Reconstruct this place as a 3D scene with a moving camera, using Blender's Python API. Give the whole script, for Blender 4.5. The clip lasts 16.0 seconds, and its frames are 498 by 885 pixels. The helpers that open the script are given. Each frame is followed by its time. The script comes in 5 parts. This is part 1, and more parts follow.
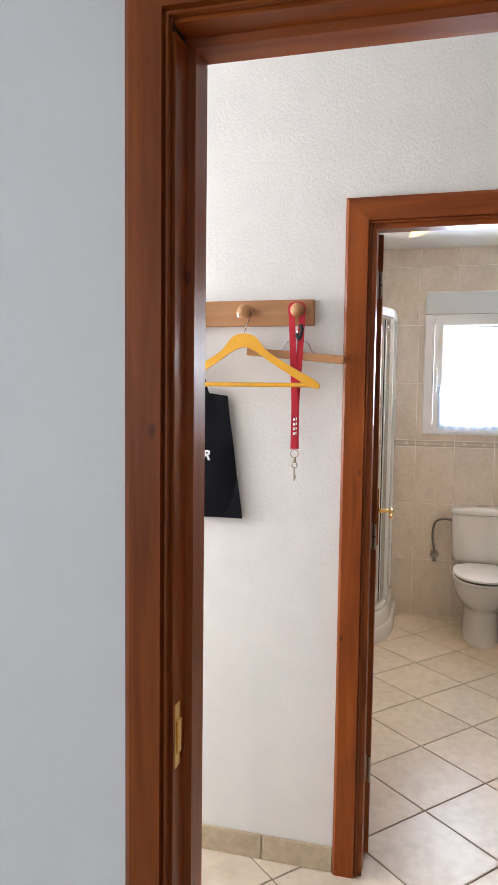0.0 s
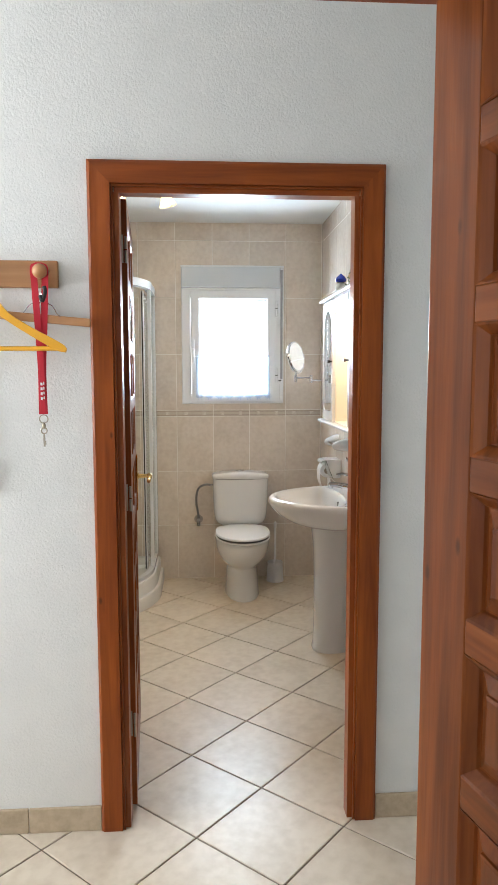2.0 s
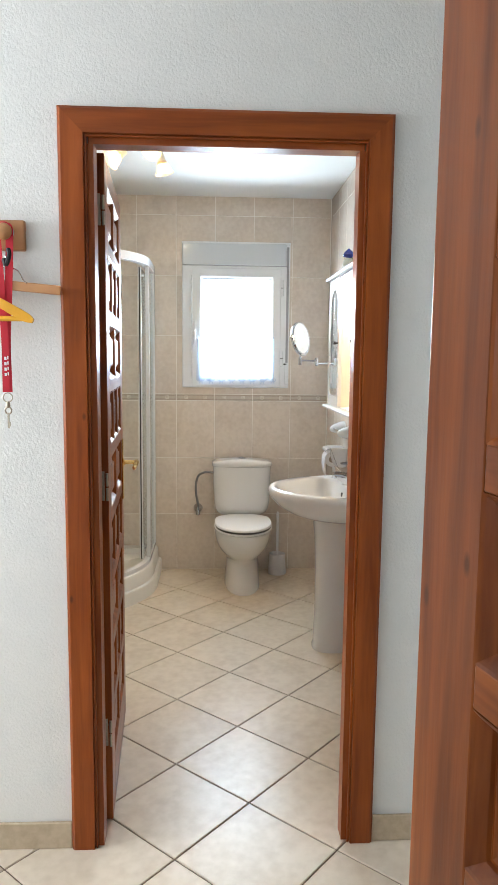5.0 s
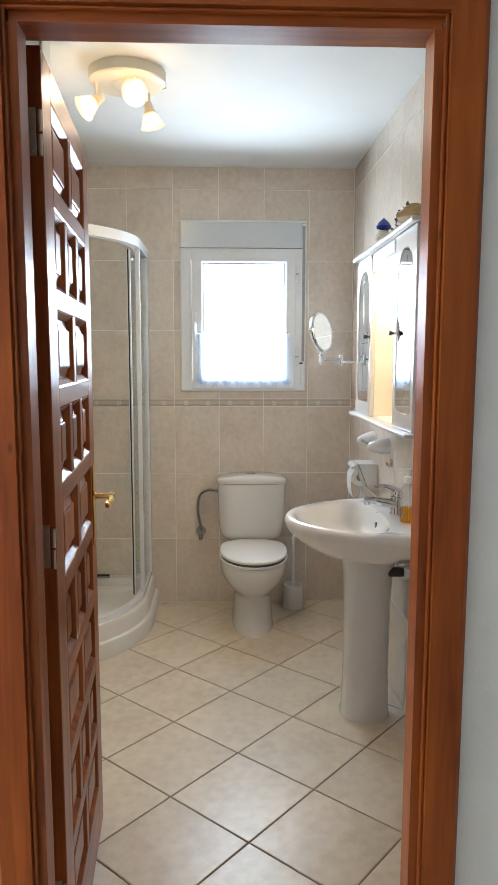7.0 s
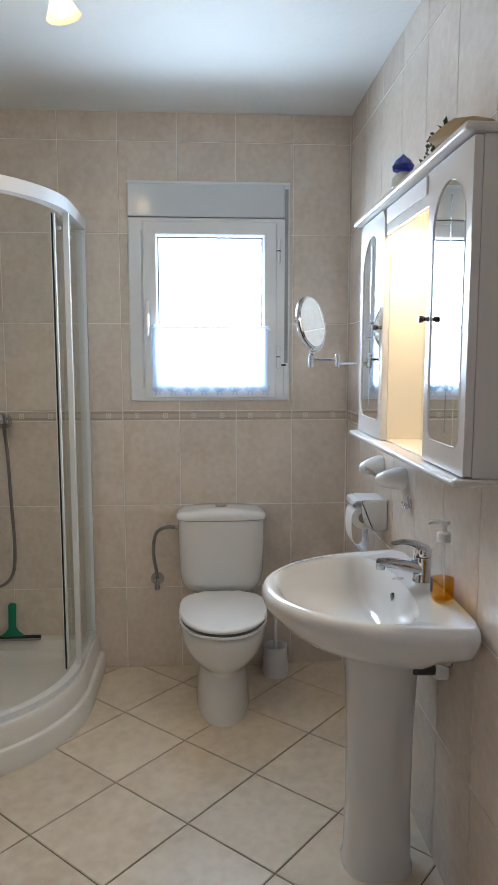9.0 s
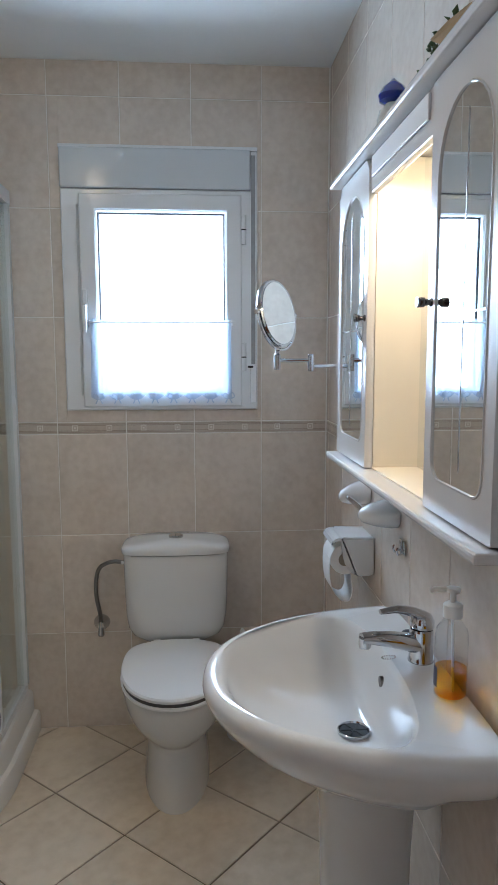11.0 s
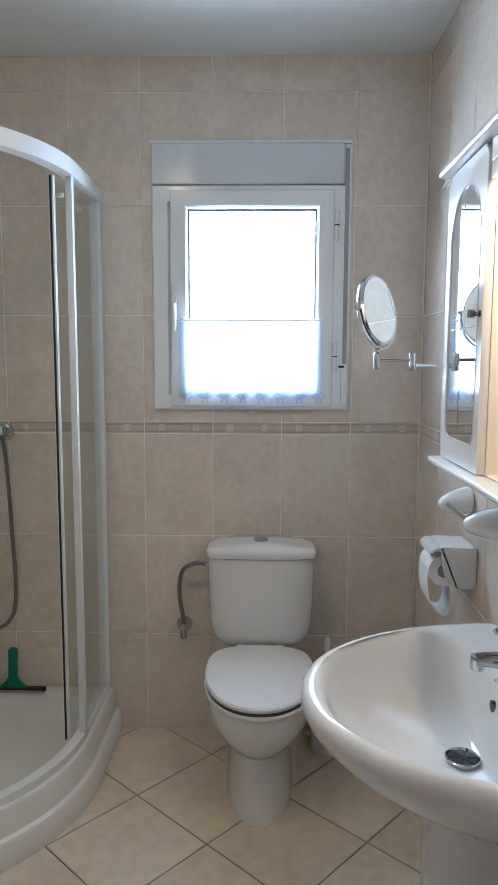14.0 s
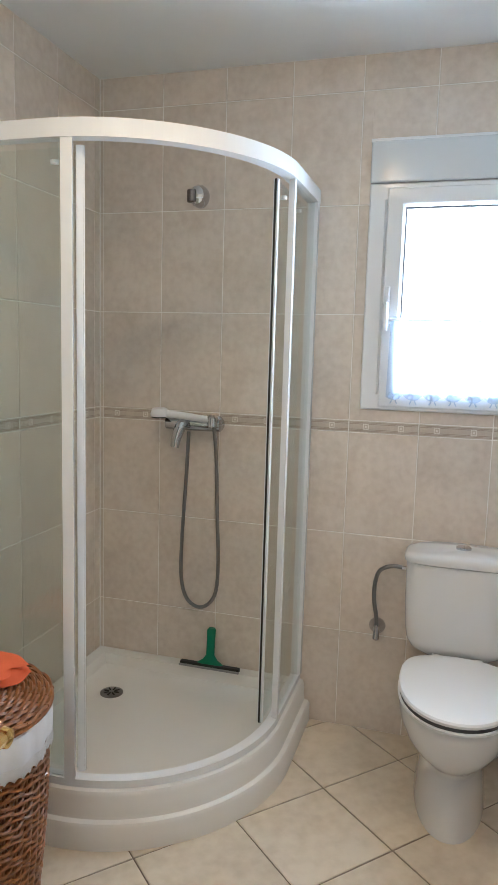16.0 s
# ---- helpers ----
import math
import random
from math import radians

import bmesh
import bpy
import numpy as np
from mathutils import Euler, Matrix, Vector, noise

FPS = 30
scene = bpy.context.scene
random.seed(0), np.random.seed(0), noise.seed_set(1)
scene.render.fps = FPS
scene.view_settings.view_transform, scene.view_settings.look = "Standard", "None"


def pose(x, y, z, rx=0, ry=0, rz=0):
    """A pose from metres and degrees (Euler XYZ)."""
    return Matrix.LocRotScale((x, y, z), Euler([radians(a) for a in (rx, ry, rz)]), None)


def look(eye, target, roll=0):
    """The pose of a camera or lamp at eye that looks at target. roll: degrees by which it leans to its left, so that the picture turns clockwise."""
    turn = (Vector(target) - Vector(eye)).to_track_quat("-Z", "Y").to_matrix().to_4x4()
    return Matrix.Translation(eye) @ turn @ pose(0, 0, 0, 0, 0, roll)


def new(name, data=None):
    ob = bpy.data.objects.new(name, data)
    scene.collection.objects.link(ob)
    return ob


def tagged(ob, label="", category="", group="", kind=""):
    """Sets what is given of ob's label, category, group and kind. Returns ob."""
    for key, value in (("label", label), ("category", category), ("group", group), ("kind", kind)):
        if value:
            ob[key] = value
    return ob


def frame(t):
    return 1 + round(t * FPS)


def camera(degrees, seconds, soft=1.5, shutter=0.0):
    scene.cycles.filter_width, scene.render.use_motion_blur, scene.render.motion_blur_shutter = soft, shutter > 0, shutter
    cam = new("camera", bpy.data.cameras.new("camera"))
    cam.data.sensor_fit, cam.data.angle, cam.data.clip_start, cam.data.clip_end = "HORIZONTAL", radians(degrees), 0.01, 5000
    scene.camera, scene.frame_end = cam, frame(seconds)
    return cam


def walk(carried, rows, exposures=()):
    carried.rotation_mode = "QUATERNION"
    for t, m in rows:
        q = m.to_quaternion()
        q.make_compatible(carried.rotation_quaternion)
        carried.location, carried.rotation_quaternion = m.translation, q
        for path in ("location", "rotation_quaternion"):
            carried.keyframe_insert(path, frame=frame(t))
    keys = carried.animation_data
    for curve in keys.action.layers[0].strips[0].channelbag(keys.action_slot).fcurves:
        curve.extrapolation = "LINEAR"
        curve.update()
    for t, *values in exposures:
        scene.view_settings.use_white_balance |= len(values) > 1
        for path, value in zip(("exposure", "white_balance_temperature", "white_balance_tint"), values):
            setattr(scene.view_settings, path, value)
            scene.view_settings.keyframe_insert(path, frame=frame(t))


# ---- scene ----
cam = camera(39.4, 16.0)
PATH = [
    (0, (0.19, 0.204, 1.501), (-0.319, 2.133, 1.355), 0.7),
    (0.5, (0.219, 0.182, 1.481), (-0.123, 2.148, 1.348), 0.2),
    (1, (0.245, 0.174, 1.472), (0.096, 2.162, 1.321), 0.5),
    (1.5, (0.253, 0.169, 1.458), (0.278, 2.161, 1.281), -0.2),
    (2, (0.255, 0.173, 1.455), (0.39, 2.158, 1.252), -0.1),
    (2.5, (0.262, 0.178, 1.461), (0.441, 2.157, 1.242), -0.1),
    (3, (0.288, 0.188, 1.459), (0.482, 2.166, 1.233), -0.1),
    (3.5, (0.321, 0.202, 1.454), (0.504, 2.18, 1.224), 0.1),
    (4, (0.326, 0.216, 1.453), (0.483, 2.196, 1.218), 0.2),
    (4.2, (0.34, 0.224, 1.446), (0.478, 2.206, 1.214), 0.1),
    (6.3, (0.33, 0.776, 1.419), (0.399, 2.758, 1.164), 0.9),
    (6.5, (0.331, 0.823, 1.429), (0.414, 2.805, 1.179), 0.2),
    (7, (0.358, 1.049, 1.424), (0.432, 3.033, 1.181), 0.1),
    (7.5, (0.34, 1.278, 1.407), (0.416, 3.261, 1.165), 0.1),
    (8, (0.364, 1.519, 1.406), (0.437, 3.504, 1.171), 0.4),
    (8.5, (0.369, 1.697, 1.41), (0.476, 3.679, 1.169), 0.1),
    (9, (0.449, 1.898, 1.419), (0.574, 3.88, 1.18), 0.0),
    (9.5, (0.524, 2.057, 1.422), (0.64, 4.04, 1.181), -0.0),
    (9.7, (0.55, 2.139, 1.431), (0.656, 4.12, 1.178), -0.0),
    (11.8, (0.591, 2.448, 1.419), (0.769, 4.426, 1.189), -0.2),
    (12, (0.587, 2.458, 1.419), (0.763, 4.437, 1.19), -0.2),
    (12.5, (0.57, 2.452, 1.426), (0.744, 4.431, 1.19), -0.2),
    (13, (0.553, 2.453, 1.429), (0.686, 4.434, 1.188), -0.1),
    (13.5, (0.539, 2.457, 1.427), (0.585, 4.442, 1.184), 0.0),
    (14, (0.53, 2.473, 1.415), (0.481, 4.459, 1.179), 0.2),
    (14.5, (0.47, 2.461, 1.421), (0.342, 4.441, 1.175), 0.6),
    (15, (0.452, 2.454, 1.422), (0.182, 4.42, 1.173), 1.1),
    (15.5, (0.443, 2.448, 1.424), (0.028, 4.388, 1.173), 1.4),
    (16, (0.459, 2.453, 1.428), (-0.105, 4.354, 1.17), 1.6),
]
walk(cam, [(t, look(eye, target, roll)) for t, eye, target, roll in PATH],
     exposures=[(0, 0.38, 6650, 18), (1.5, 0.38, 6400, 12), (4.2, 0.55, 6250, 10), (6.5, 0.41, 6200, 10), (7.5, 0.12, 6250, 10),
                (9, -0.07, 5800, 10), (12, -0.42, 5450, 10), (13, -0.36, 5450, 10), (14.5, 0.0, 5600, 10), (16, 0.46, 5720, 10)])

# ---- world, sun, large lights ----
world = bpy.data.worlds.new("sky")
scene.world = world
world.use_nodes = True
wt = world.node_tree
sky = wt.nodes.new("ShaderNodeTexSky")
sky.sky_type, sky.sun_disc = "NISHITA", False
sky.sun_elevation, sky.sun_rotation = radians(52), radians(100)
wt.nodes["Background"].inputs["Strength"].default_value = 0.12
wt.links.new(sky.outputs[0], wt.nodes["Background"].inputs["Color"])


def lamp(name, kind, m, energy, colour, **extra):
    data = bpy.data.lights.new(name, kind)
    data.energy, data.color = energy, colour
    if kind == "AREA":
        data.shape, data.size, data.size_y = "RECTANGLE", extra["size"][0], extra["size"][1]
        data.spread = radians(extra.get("spread", 180))
    elif kind == "SUN":
        data.angle = radians(0.5)
    elif kind == "SPOT":
        data.spot_size, data.spot_blend, data.shadow_soft_size = radians(165), 0.7, extra["radius"]
    else:
        data.shadow_soft_size = extra.get("radius", 0.03)
    ob = new(name, data)
    ob.matrix_world = m
    return ob


DAY = (0.80, 0.91, 1.0)
WARM = (1.0, 0.74, 0.46)
lamp("sun", "SUN", look((8, 1.4, 10), (0, 2.8, 0)), 3.0, (1.0, 0.95, 0.88))
lamp("bathroom_window_daylight", "AREA", look((0.474, 5.12, 1.63), (0.474, 4.0, 1.52)), 32, (0.76, 0.90, 1.0), size=(0.50, 0.70), spread=145)
lamp("bedroom_window_daylight", "AREA", look((-2.62, -1.3, 1.5), (0.0, -0.5, 1.3)), 42, DAY, size=(1.4, 1.3))
# added fill for the hall, set in an unseen opening at its left end
lamp("hall_daylight_fill", "AREA", look((-2.35, 1.72, 1.6), (0.0, 1.72, 1.6)), 36, (0.95, 0.97, 1.0), size=(0.7, 1.1))

# ---- materials ----


def material(name, colour=(0.8, 0.8, 0.8), rough=0.5, metal=0.0, coat=0.0, vary=0.0, scale=6.0, stretch=(1, 1, 1), bump=0.0, bump_scale=80.0,
             colour2=None, shift=0.0, emit=0.0, spec=0.5, detail=6.0, rough_vary=0.0, bump_dist=0.01):
    """A principled material: colour mottled towards colour2 at two scales, fine relief by noise."""
    mat = bpy.data.materials.new(name)
    mat.use_nodes = True
    nt = mat.node_tree
    b = nt.nodes["Principled BSDF"]
    b.inputs["Base Color"].default_value = (*colour, 1)
    b.inputs["Roughness"].default_value, b.inputs["Metallic"].default_value = rough, metal
    b.inputs["Coat Weight"].default_value, b.inputs["Coat Roughness"].default_value = coat, 0.08
    b.inputs["Specular IOR Level"].default_value = spec
    if emit:
        b.inputs["Emission Color"].default_value = (*colour, 1)
        b.inputs["Emission Strength"].default_value = emit
    if not (vary or bump or rough_vary):
        return mat
    tex = nt.nodes.new("ShaderNodeTexCoord")
    info = nt.nodes.new("ShaderNodeObjectInfo")
    off = nt.nodes.new("ShaderNodeVectorMath")
    off.operation = "MULTIPLY_ADD"
    off.inputs[1].default_value = (37, 53, 71)
    nt.links.new(info.outputs["Random"], off.inputs[0])
    nt.links.new(tex.outputs["Object"], off.inputs[2])
    mp = nt.nodes.new("ShaderNodeMapping")
    mp.inputs["Scale"].default_value = stretch
    nt.links.new(off.outputs[0], mp.inputs["Vector"])
    if vary:
        c2 = colour2 or tuple(c * 0.7 for c in colour)
        big, small = nt.nodes.new("ShaderNodeTexNoise"), nt.nodes.new("ShaderNodeTexNoise")
        for n, s, d in ((big, scale, detail), (small, scale * 5.3, 4)):
            n.inputs["Scale"].default_value, n.inputs["Detail"].default_value = s, d
            nt.links.new(mp.outputs[0], n.inputs["Vector"])
        ramp = nt.nodes.new("ShaderNodeMapRange")
        ramp.inputs["From Min"].default_value, ramp.inputs["From Max"].default_value = 0.35, 0.7
        nt.links.new(big.outputs[0], ramp.inputs[0])
        add = nt.nodes.new("ShaderNodeMath")
        add.operation = "MULTIPLY_ADD"
        add.inputs[1].default_value = 0.6
        sm = nt.nodes.new("ShaderNodeMapRange")
        sm.inputs["From Min"].default_value, sm.inputs["From Max"].default_value = 0.3, 0.7
        sm.inputs["To Min"].default_value, sm.inputs["To Max"].default_value = -0.3, 0.5
        nt.links.new(small.outputs[0], sm.inputs[0])
        nt.links.new(ramp.outputs[0], add.inputs[0])
        nt.links.new(sm.outputs[0], add.inputs[2])
        amt = nt.nodes.new("ShaderNodeMath")
        amt.operation, amt.use_clamp = "MULTIPLY", True
        amt.inputs[1].default_value = vary
        nt.links.new(add.outputs[0], amt.inputs[0])
        mix = nt.nodes.new("ShaderNodeMix")
        mix.data_type = "RGBA"
        mix.inputs["A"].default_value, mix.inputs["B"].default_value = (*colour, 1), (*c2, 1)
        nt.links.new(amt.outputs[0], mix.inputs["Factor"])
        last = mix.outputs["Result"]
        if shift:
            hsv = nt.nodes.new("ShaderNodeHueSaturation")
            mr = nt.nodes.new("ShaderNodeMapRange")
            mr.inputs["To Min"].default_value, mr.inputs["To Max"].default_value = 1 - shift, 1 + shift
            nt.links.new(info.outputs["Random"], mr.inputs[0])
            nt.links.new(mr.outputs[0], hsv.inputs["Value"])
            nt.links.new(last, hsv.inputs["Color"])
            last = hsv.outputs[0]
        nt.links.new(last, b.inputs["Base Color"])
        if rough_vary:
            rr = nt.nodes.new("ShaderNodeMapRange")
            rr.inputs["To Min"].default_value, rr.inputs["To Max"].default_value = rough - rough_vary, rough + rough_vary
            nt.links.new(small.outputs[0], rr.inputs[0])
            nt.links.new(rr.outputs[0], b.inputs["Roughness"])
    if bump:
        n = nt.nodes.new("ShaderNodeTexNoise")
        n.inputs["Scale"].default_value, n.inputs["Detail"].default_value = bump_scale, 3
        nt.links.new(mp.outputs[0], n.inputs["Vector"])
        bp = nt.nodes.new("ShaderNodeBump")
        bp.inputs["Strength"].default_value, bp.inputs["Distance"].default_value = bump, bump_dist
        nt.links.new(n.outputs[0], bp.inputs["Height"])
        nt.links.new(bp.outputs[0], b.inputs["Normal"])
    return mat


def wood(name, light, dark, along, knots=True, rough=0.38, coat=0.16, spec=0.4):
    """Varnished pine with grain along one axis, streaks at two scales and dark knots."""
    mat = bpy.data.materials.new(name)
    mat.use_nodes = True
    nt = mat.node_tree
    b = nt.nodes["Principled BSDF"]
    b.inputs["Roughness"].default_value, b.inputs["Coat Weight"].default_value, b.inputs["Coat Roughness"].default_value = rough, coat, 0.12
    b.inputs["Specular IOR Level"].default_value = spec
    tex = nt.nodes.new("ShaderNodeTexCoord")
    info = nt.nodes.new("ShaderNodeObjectInfo")
    off = nt.nodes.new("ShaderNodeVectorMath")
    off.operation = "MULTIPLY_ADD"
    off.inputs[1].default_value = (31, 17, 43)
    nt.links.new(info.outputs["Random"], off.inputs[0])
    nt.links.new(tex.outputs["Object"], off.inputs[2])
    st = [1.0, 1.0, 1.0]
    st["xyz".index(along)] = 0.07
    mp = nt.nodes.new("ShaderNodeMapping")
    mp.inputs["Scale"].default_value = st
    nt.links.new(off.outputs[0], mp.inputs["Vector"])
    grain, streak = nt.nodes.new("ShaderNodeTexNoise"), nt.nodes.new("ShaderNodeTexNoise")
    grain.inputs["Scale"].default_value, grain.inputs["Detail"].default_value, grain.inputs["Distortion"].default_value = 26, 5, 0.6
    streak.inputs["Scale"].default_value, streak.inputs["Detail"].default_value = 150, 4
    for n in (grain, streak):
        nt.links.new(mp.outputs[0], n.inputs["Vector"])
    r1 = nt.nodes.new("ShaderNodeMapRange")
    r1.inputs["From Min"].default_value, r1.inputs["From Max"].default_value = 0.3, 0.72
    nt.links.new(grain.outputs[0], r1.inputs[0])
    r2 = nt.nodes.new("ShaderNodeMath")
    r2.operation, r2.use_clamp = "MULTIPLY_ADD", True
    r2.inputs[1].default_value, r2.inputs[2].default_value = 0.5, -0.1
    nt.links.new(streak.outputs[0], r2.inputs[0])
    sm = nt.nodes.new("ShaderNodeMath")
    sm.use_clamp = True
    nt.links.new(r1.outputs[0], sm.inputs[0])
    nt.links.new(r2.outputs[0], sm.inputs[1])
    mix = nt.nodes.new("ShaderNodeMix")
    mix.data_type = "RGBA"
    mix.inputs["A"].default_value, mix.inputs["B"].default_value = (*light, 1), (*dark, 1)
    nt.links.new(sm.outputs[0], mix.inputs["Factor"])
    last = mix.outputs["Result"]
    if knots:
        sk = [11.0, 11.0, 11.0]
        sk["xyz".index(along)] = 5.0
        mk = nt.nodes.new("ShaderNodeMapping")
        mk.inputs["Scale"].default_value = sk
        nt.links.new(off.outputs[0], mk.inputs["Vector"])
        vo = nt.nodes.new("ShaderNodeTexVoronoi")
        vo.inputs["Scale"].default_value = 1.0
        nt.links.new(mk.outputs[0], vo.inputs["Vector"])
        kr = nt.nodes.new("ShaderNodeMapRange")
        kr.inputs["From Min"].default_value, kr.inputs["From Max"].default_value = 0.03, 0.07
        kr.inputs["To Min"].default_value, kr.inputs["To Max"].default_value = 0.7, 0.0
        nt.links.new(vo.outputs["Distance"], kr.inputs[0])
        m2 = nt.nodes.new("ShaderNodeMix")
        m2.data_type = "RGBA"
        m2.inputs["B"].default_value = (0.06, 0.016, 0.006, 1)
        nt.links.new(kr.outputs[0], m2.inputs["Factor"])
        nt.links.new(last, m2.inputs["A"])
        last = m2.outputs["Result"]
    hsv = nt.nodes.new("ShaderNodeHueSaturation")
    mr = nt.nodes.new("ShaderNodeMapRange")
    mr.inputs["To Min"].default_value, mr.inputs["To Max"].default_value = 0.86, 1.14
    nt.links.new(info.outputs["Random"], mr.inputs[0])
    nt.links.new(mr.outputs[0], hsv.inputs["Value"])
    nt.links.new(last, hsv.inputs["Color"])
    nt.links.new(hsv.outputs[0], b.inputs["Base Color"])
    bp = nt.nodes.new("ShaderNodeBump")
    bp.inputs["Strength"].default_value, bp.inputs["Distance"].default_value = 0.12, 0.002
    nt.links.new(streak.outputs[0], bp.inputs["Height"])
    nt.links.new(bp.outputs[0], b.inputs["Normal"])
    return mat


def glass(name, tint=(1, 1, 1), gloss=1.0):
    """A thin pane: light passes straight on, tinted, with a Fresnel gloss."""
    mat = bpy.data.materials.new(name)
    mat.use_nodes = True
    nt = mat.node_tree
    nt.nodes.remove(nt.nodes["Principled BSDF"])
    tr, gl, mx, lw, pw, fr = (nt.nodes.new(n) for n in ("ShaderNodeBsdfTransparent", "ShaderNodeBsdfGlossy", "ShaderNodeMixShader", "ShaderNodeLayerWeight", "ShaderNodeMath", "ShaderNodeMath"))
    tr.inputs[0].default_value = (*tint, 1)
    gl.inputs["Roughness"].default_value = 0.01
    lw.inputs[0].default_value = 0.5
    pw.operation, fr.operation = "POWER", "MULTIPLY_ADD"
    pw.inputs[1].default_value, fr.inputs[1].default_value, fr.inputs[2].default_value = 4.0, 0.55 * gloss, 0.03 * gloss
    nt.links.new(lw.outputs["Facing"], pw.inputs[0])
    nt.links.new(pw.outputs[0], fr.inputs[0])
    nt.links.new(fr.outputs[0], mx.inputs[0])
    nt.links.new(tr.outputs[0], mx.inputs[1])
    nt.links.new(gl.outputs[0], mx.inputs[2])
    nt.links.new(mx.outputs[0], nt.nodes["Material Output"].inputs[0])
    return mat


def cloth(name, colour, through_part=0.5, bump=0.2, clear=0.0):
    mat = bpy.data.materials.new(name)
    mat.use_nodes = True
    nt = mat.node_tree
    b = nt.nodes["Principled BSDF"]
    b.inputs["Base Color"].default_value, b.inputs["Roughness"].default_value = (*colour, 1), 0.9
    b.inputs["Specular IOR Level"].default_value = 0.1
    n = nt.nodes.new("ShaderNodeTexNoise")
    n.inputs["Scale"].default_value = 260
    bp = nt.nodes.new("ShaderNodeBump")
    bp.inputs["Strength"].default_value, bp.inputs["Distance"].default_value = bump, 0.002
    nt.links.new(n.outputs[0], bp.inputs["Height"])
    nt.links.new(bp.outputs[0], b.inputs["Normal"])
    out = nt.nodes["Material Output"].inputs[0]
    if through_part:
        t, mx = nt.nodes.new("ShaderNodeBsdfTranslucent"), nt.nodes.new("ShaderNodeMixShader")
        t.inputs[0].default_value = (*colour, 1)
        mx.inputs[0].default_value = through_part
        nt.links.new(b.outputs[0], mx.inputs[1])
        nt.links.new(t.outputs[0], mx.inputs[2])
        last = mx.outputs[0]
        if clear:
            tp, m2 = nt.nodes.new("ShaderNodeBsdfTransparent"), nt.nodes.new("ShaderNodeMixShader")
            m2.inputs[0].default_value = clear
            nt.links.new(last, m2.inputs[1])
            nt.links.new(tp.outputs[0], m2.inputs[2])
            last = m2.outputs[0]
        nt.links.new(last, out)
    return mat


PLASTER = material("textured_white_plaster", (0.80, 0.80, 0.77), 0.75, vary=0.5, scale=2.2, colour2=(0.72, 0.73, 0.71), bump=0.27, bump_scale=165, bump_dist=0.007, stretch=(1, 1, 0.8))
PLASTER_SMOOTH = material("painted_white_plaster", (0.78, 0.79, 0.78), 0.6, vary=0.5, scale=1.5, colour2=(0.72, 0.73, 0.73), bump=0.15, bump_scale=60, bump_dist=0.006)
CEILING = material("white_ceiling_paint", (0.80, 0.81, 0.80), 0.7, vary=0.4, scale=1.2, colour2=(0.74, 0.75, 0.75), bump=0.1, bump_scale=40)
TILE = material("beige_marbled_wall_tile", (0.722, 0.643, 0.562), 0.20, vary=0.8, scale=7.5, colour2=(0.60, 0.515, 0.438), shift=0.035, rough_vary=0.05, bump=0.012, bump_scale=25)
GROUT = material("pale_wall_grout", (0.86, 0.83, 0.78), 0.8, vary=0.3, scale=20, bump=0.2)
BAND = material("band_tile_beige", (0.58, 0.51, 0.43), 0.28, vary=0.6, scale=30, colour2=(0.47, 0.40, 0.33))
BAND_LINE = material("band_tile_brown_line", (0.36, 0.29, 0.235), 0.35, vary=0.7, scale=90, colour2=(0.42, 0.35, 0.28))
BAND_LIGHT = material("band_tile_ivory_motif", (0.78, 0.74, 0.67), 0.3, vary=0.5, scale=90, colour2=(0.55, 0.49, 0.42))
FLOOR_TILE = material("cream_stone_floor_tile", (0.72, 0.63, 0.505), 0.34, vary=0.85, scale=5.0, colour2=(0.58, 0.485, 0.365), shift=0.05, rough_vary=0.09, bump=0.05, bump_scale=18)
FLOOR_GROUT = material("brown_floor_grout", (0.20, 0.15, 0.11), 0.9, vary=0.7, scale=14, bump=0.2)
SKIRT = material("beige_skirting_tile", (0.56, 0.46, 0.33), 0.35, vary=0.9, scale=9, colour2=(0.42, 0.33, 0.22), shift=0.05)
WOOD_V = wood("varnished_pine_upright", (0.39, 0.098, 0.015), (0.195, 0.039, 0.006), "z", spec=0.25, coat=0.10)
WOOD_H = wood("varnished_pine_level", (0.39, 0.098, 0.015), (0.195, 0.039, 0.006), "x", spec=0.25, coat=0.10)
LEAF_V = wood("varnished_pine_leaf_upright", (0.35, 0.096, 0.019), (0.15, 0.034, 0.007), "z", rough=0.34, coat=0.05, spec=0.18)
LEAF_H = wood("varnished_pine_leaf_level", (0.35, 0.096, 0.019), (0.15, 0.034, 0.007), "x", knots=False, rough=0.34, coat=0.05, spec=0.18)
BEECH = wood("pale_beech", (0.56, 0.30, 0.135), (0.44, 0.21, 0.085), "x", knots=False, rough=0.4, coat=0.15)
CERAMIC = material("white_glazed_ceramic", (0.73, 0.735, 0.735), 0.05, coat=0.5, vary=0.12, scale=5, colour2=(0.69, 0.69, 0.685))
ACRYLIC = material("white_acrylic", (0.80, 0.79, 0.76), 0.22, coat=0.1, rough_vary=0.06, vary=0.15, scale=3, colour2=(0.74, 0.72, 0.68))
PLASTIC = material("white_plastic", (0.80, 0.81, 0.82), 0.3)
PVC = material("white_aluminium_profile", (0.83, 0.85, 0.87), 0.14, coat=0.25)
LACQUER = material("white_lacquer", (0.66, 0.645, 0.625), 0.26, coat=0.15, vary=0.2, scale=4, colour2=(0.61, 0.595, 0.57))
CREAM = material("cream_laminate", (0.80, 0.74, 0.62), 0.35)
SHUTTER_BOX = material("grey_white_shutter_box", (0.66, 0.70, 0.735), 0.16, coat=0.2)
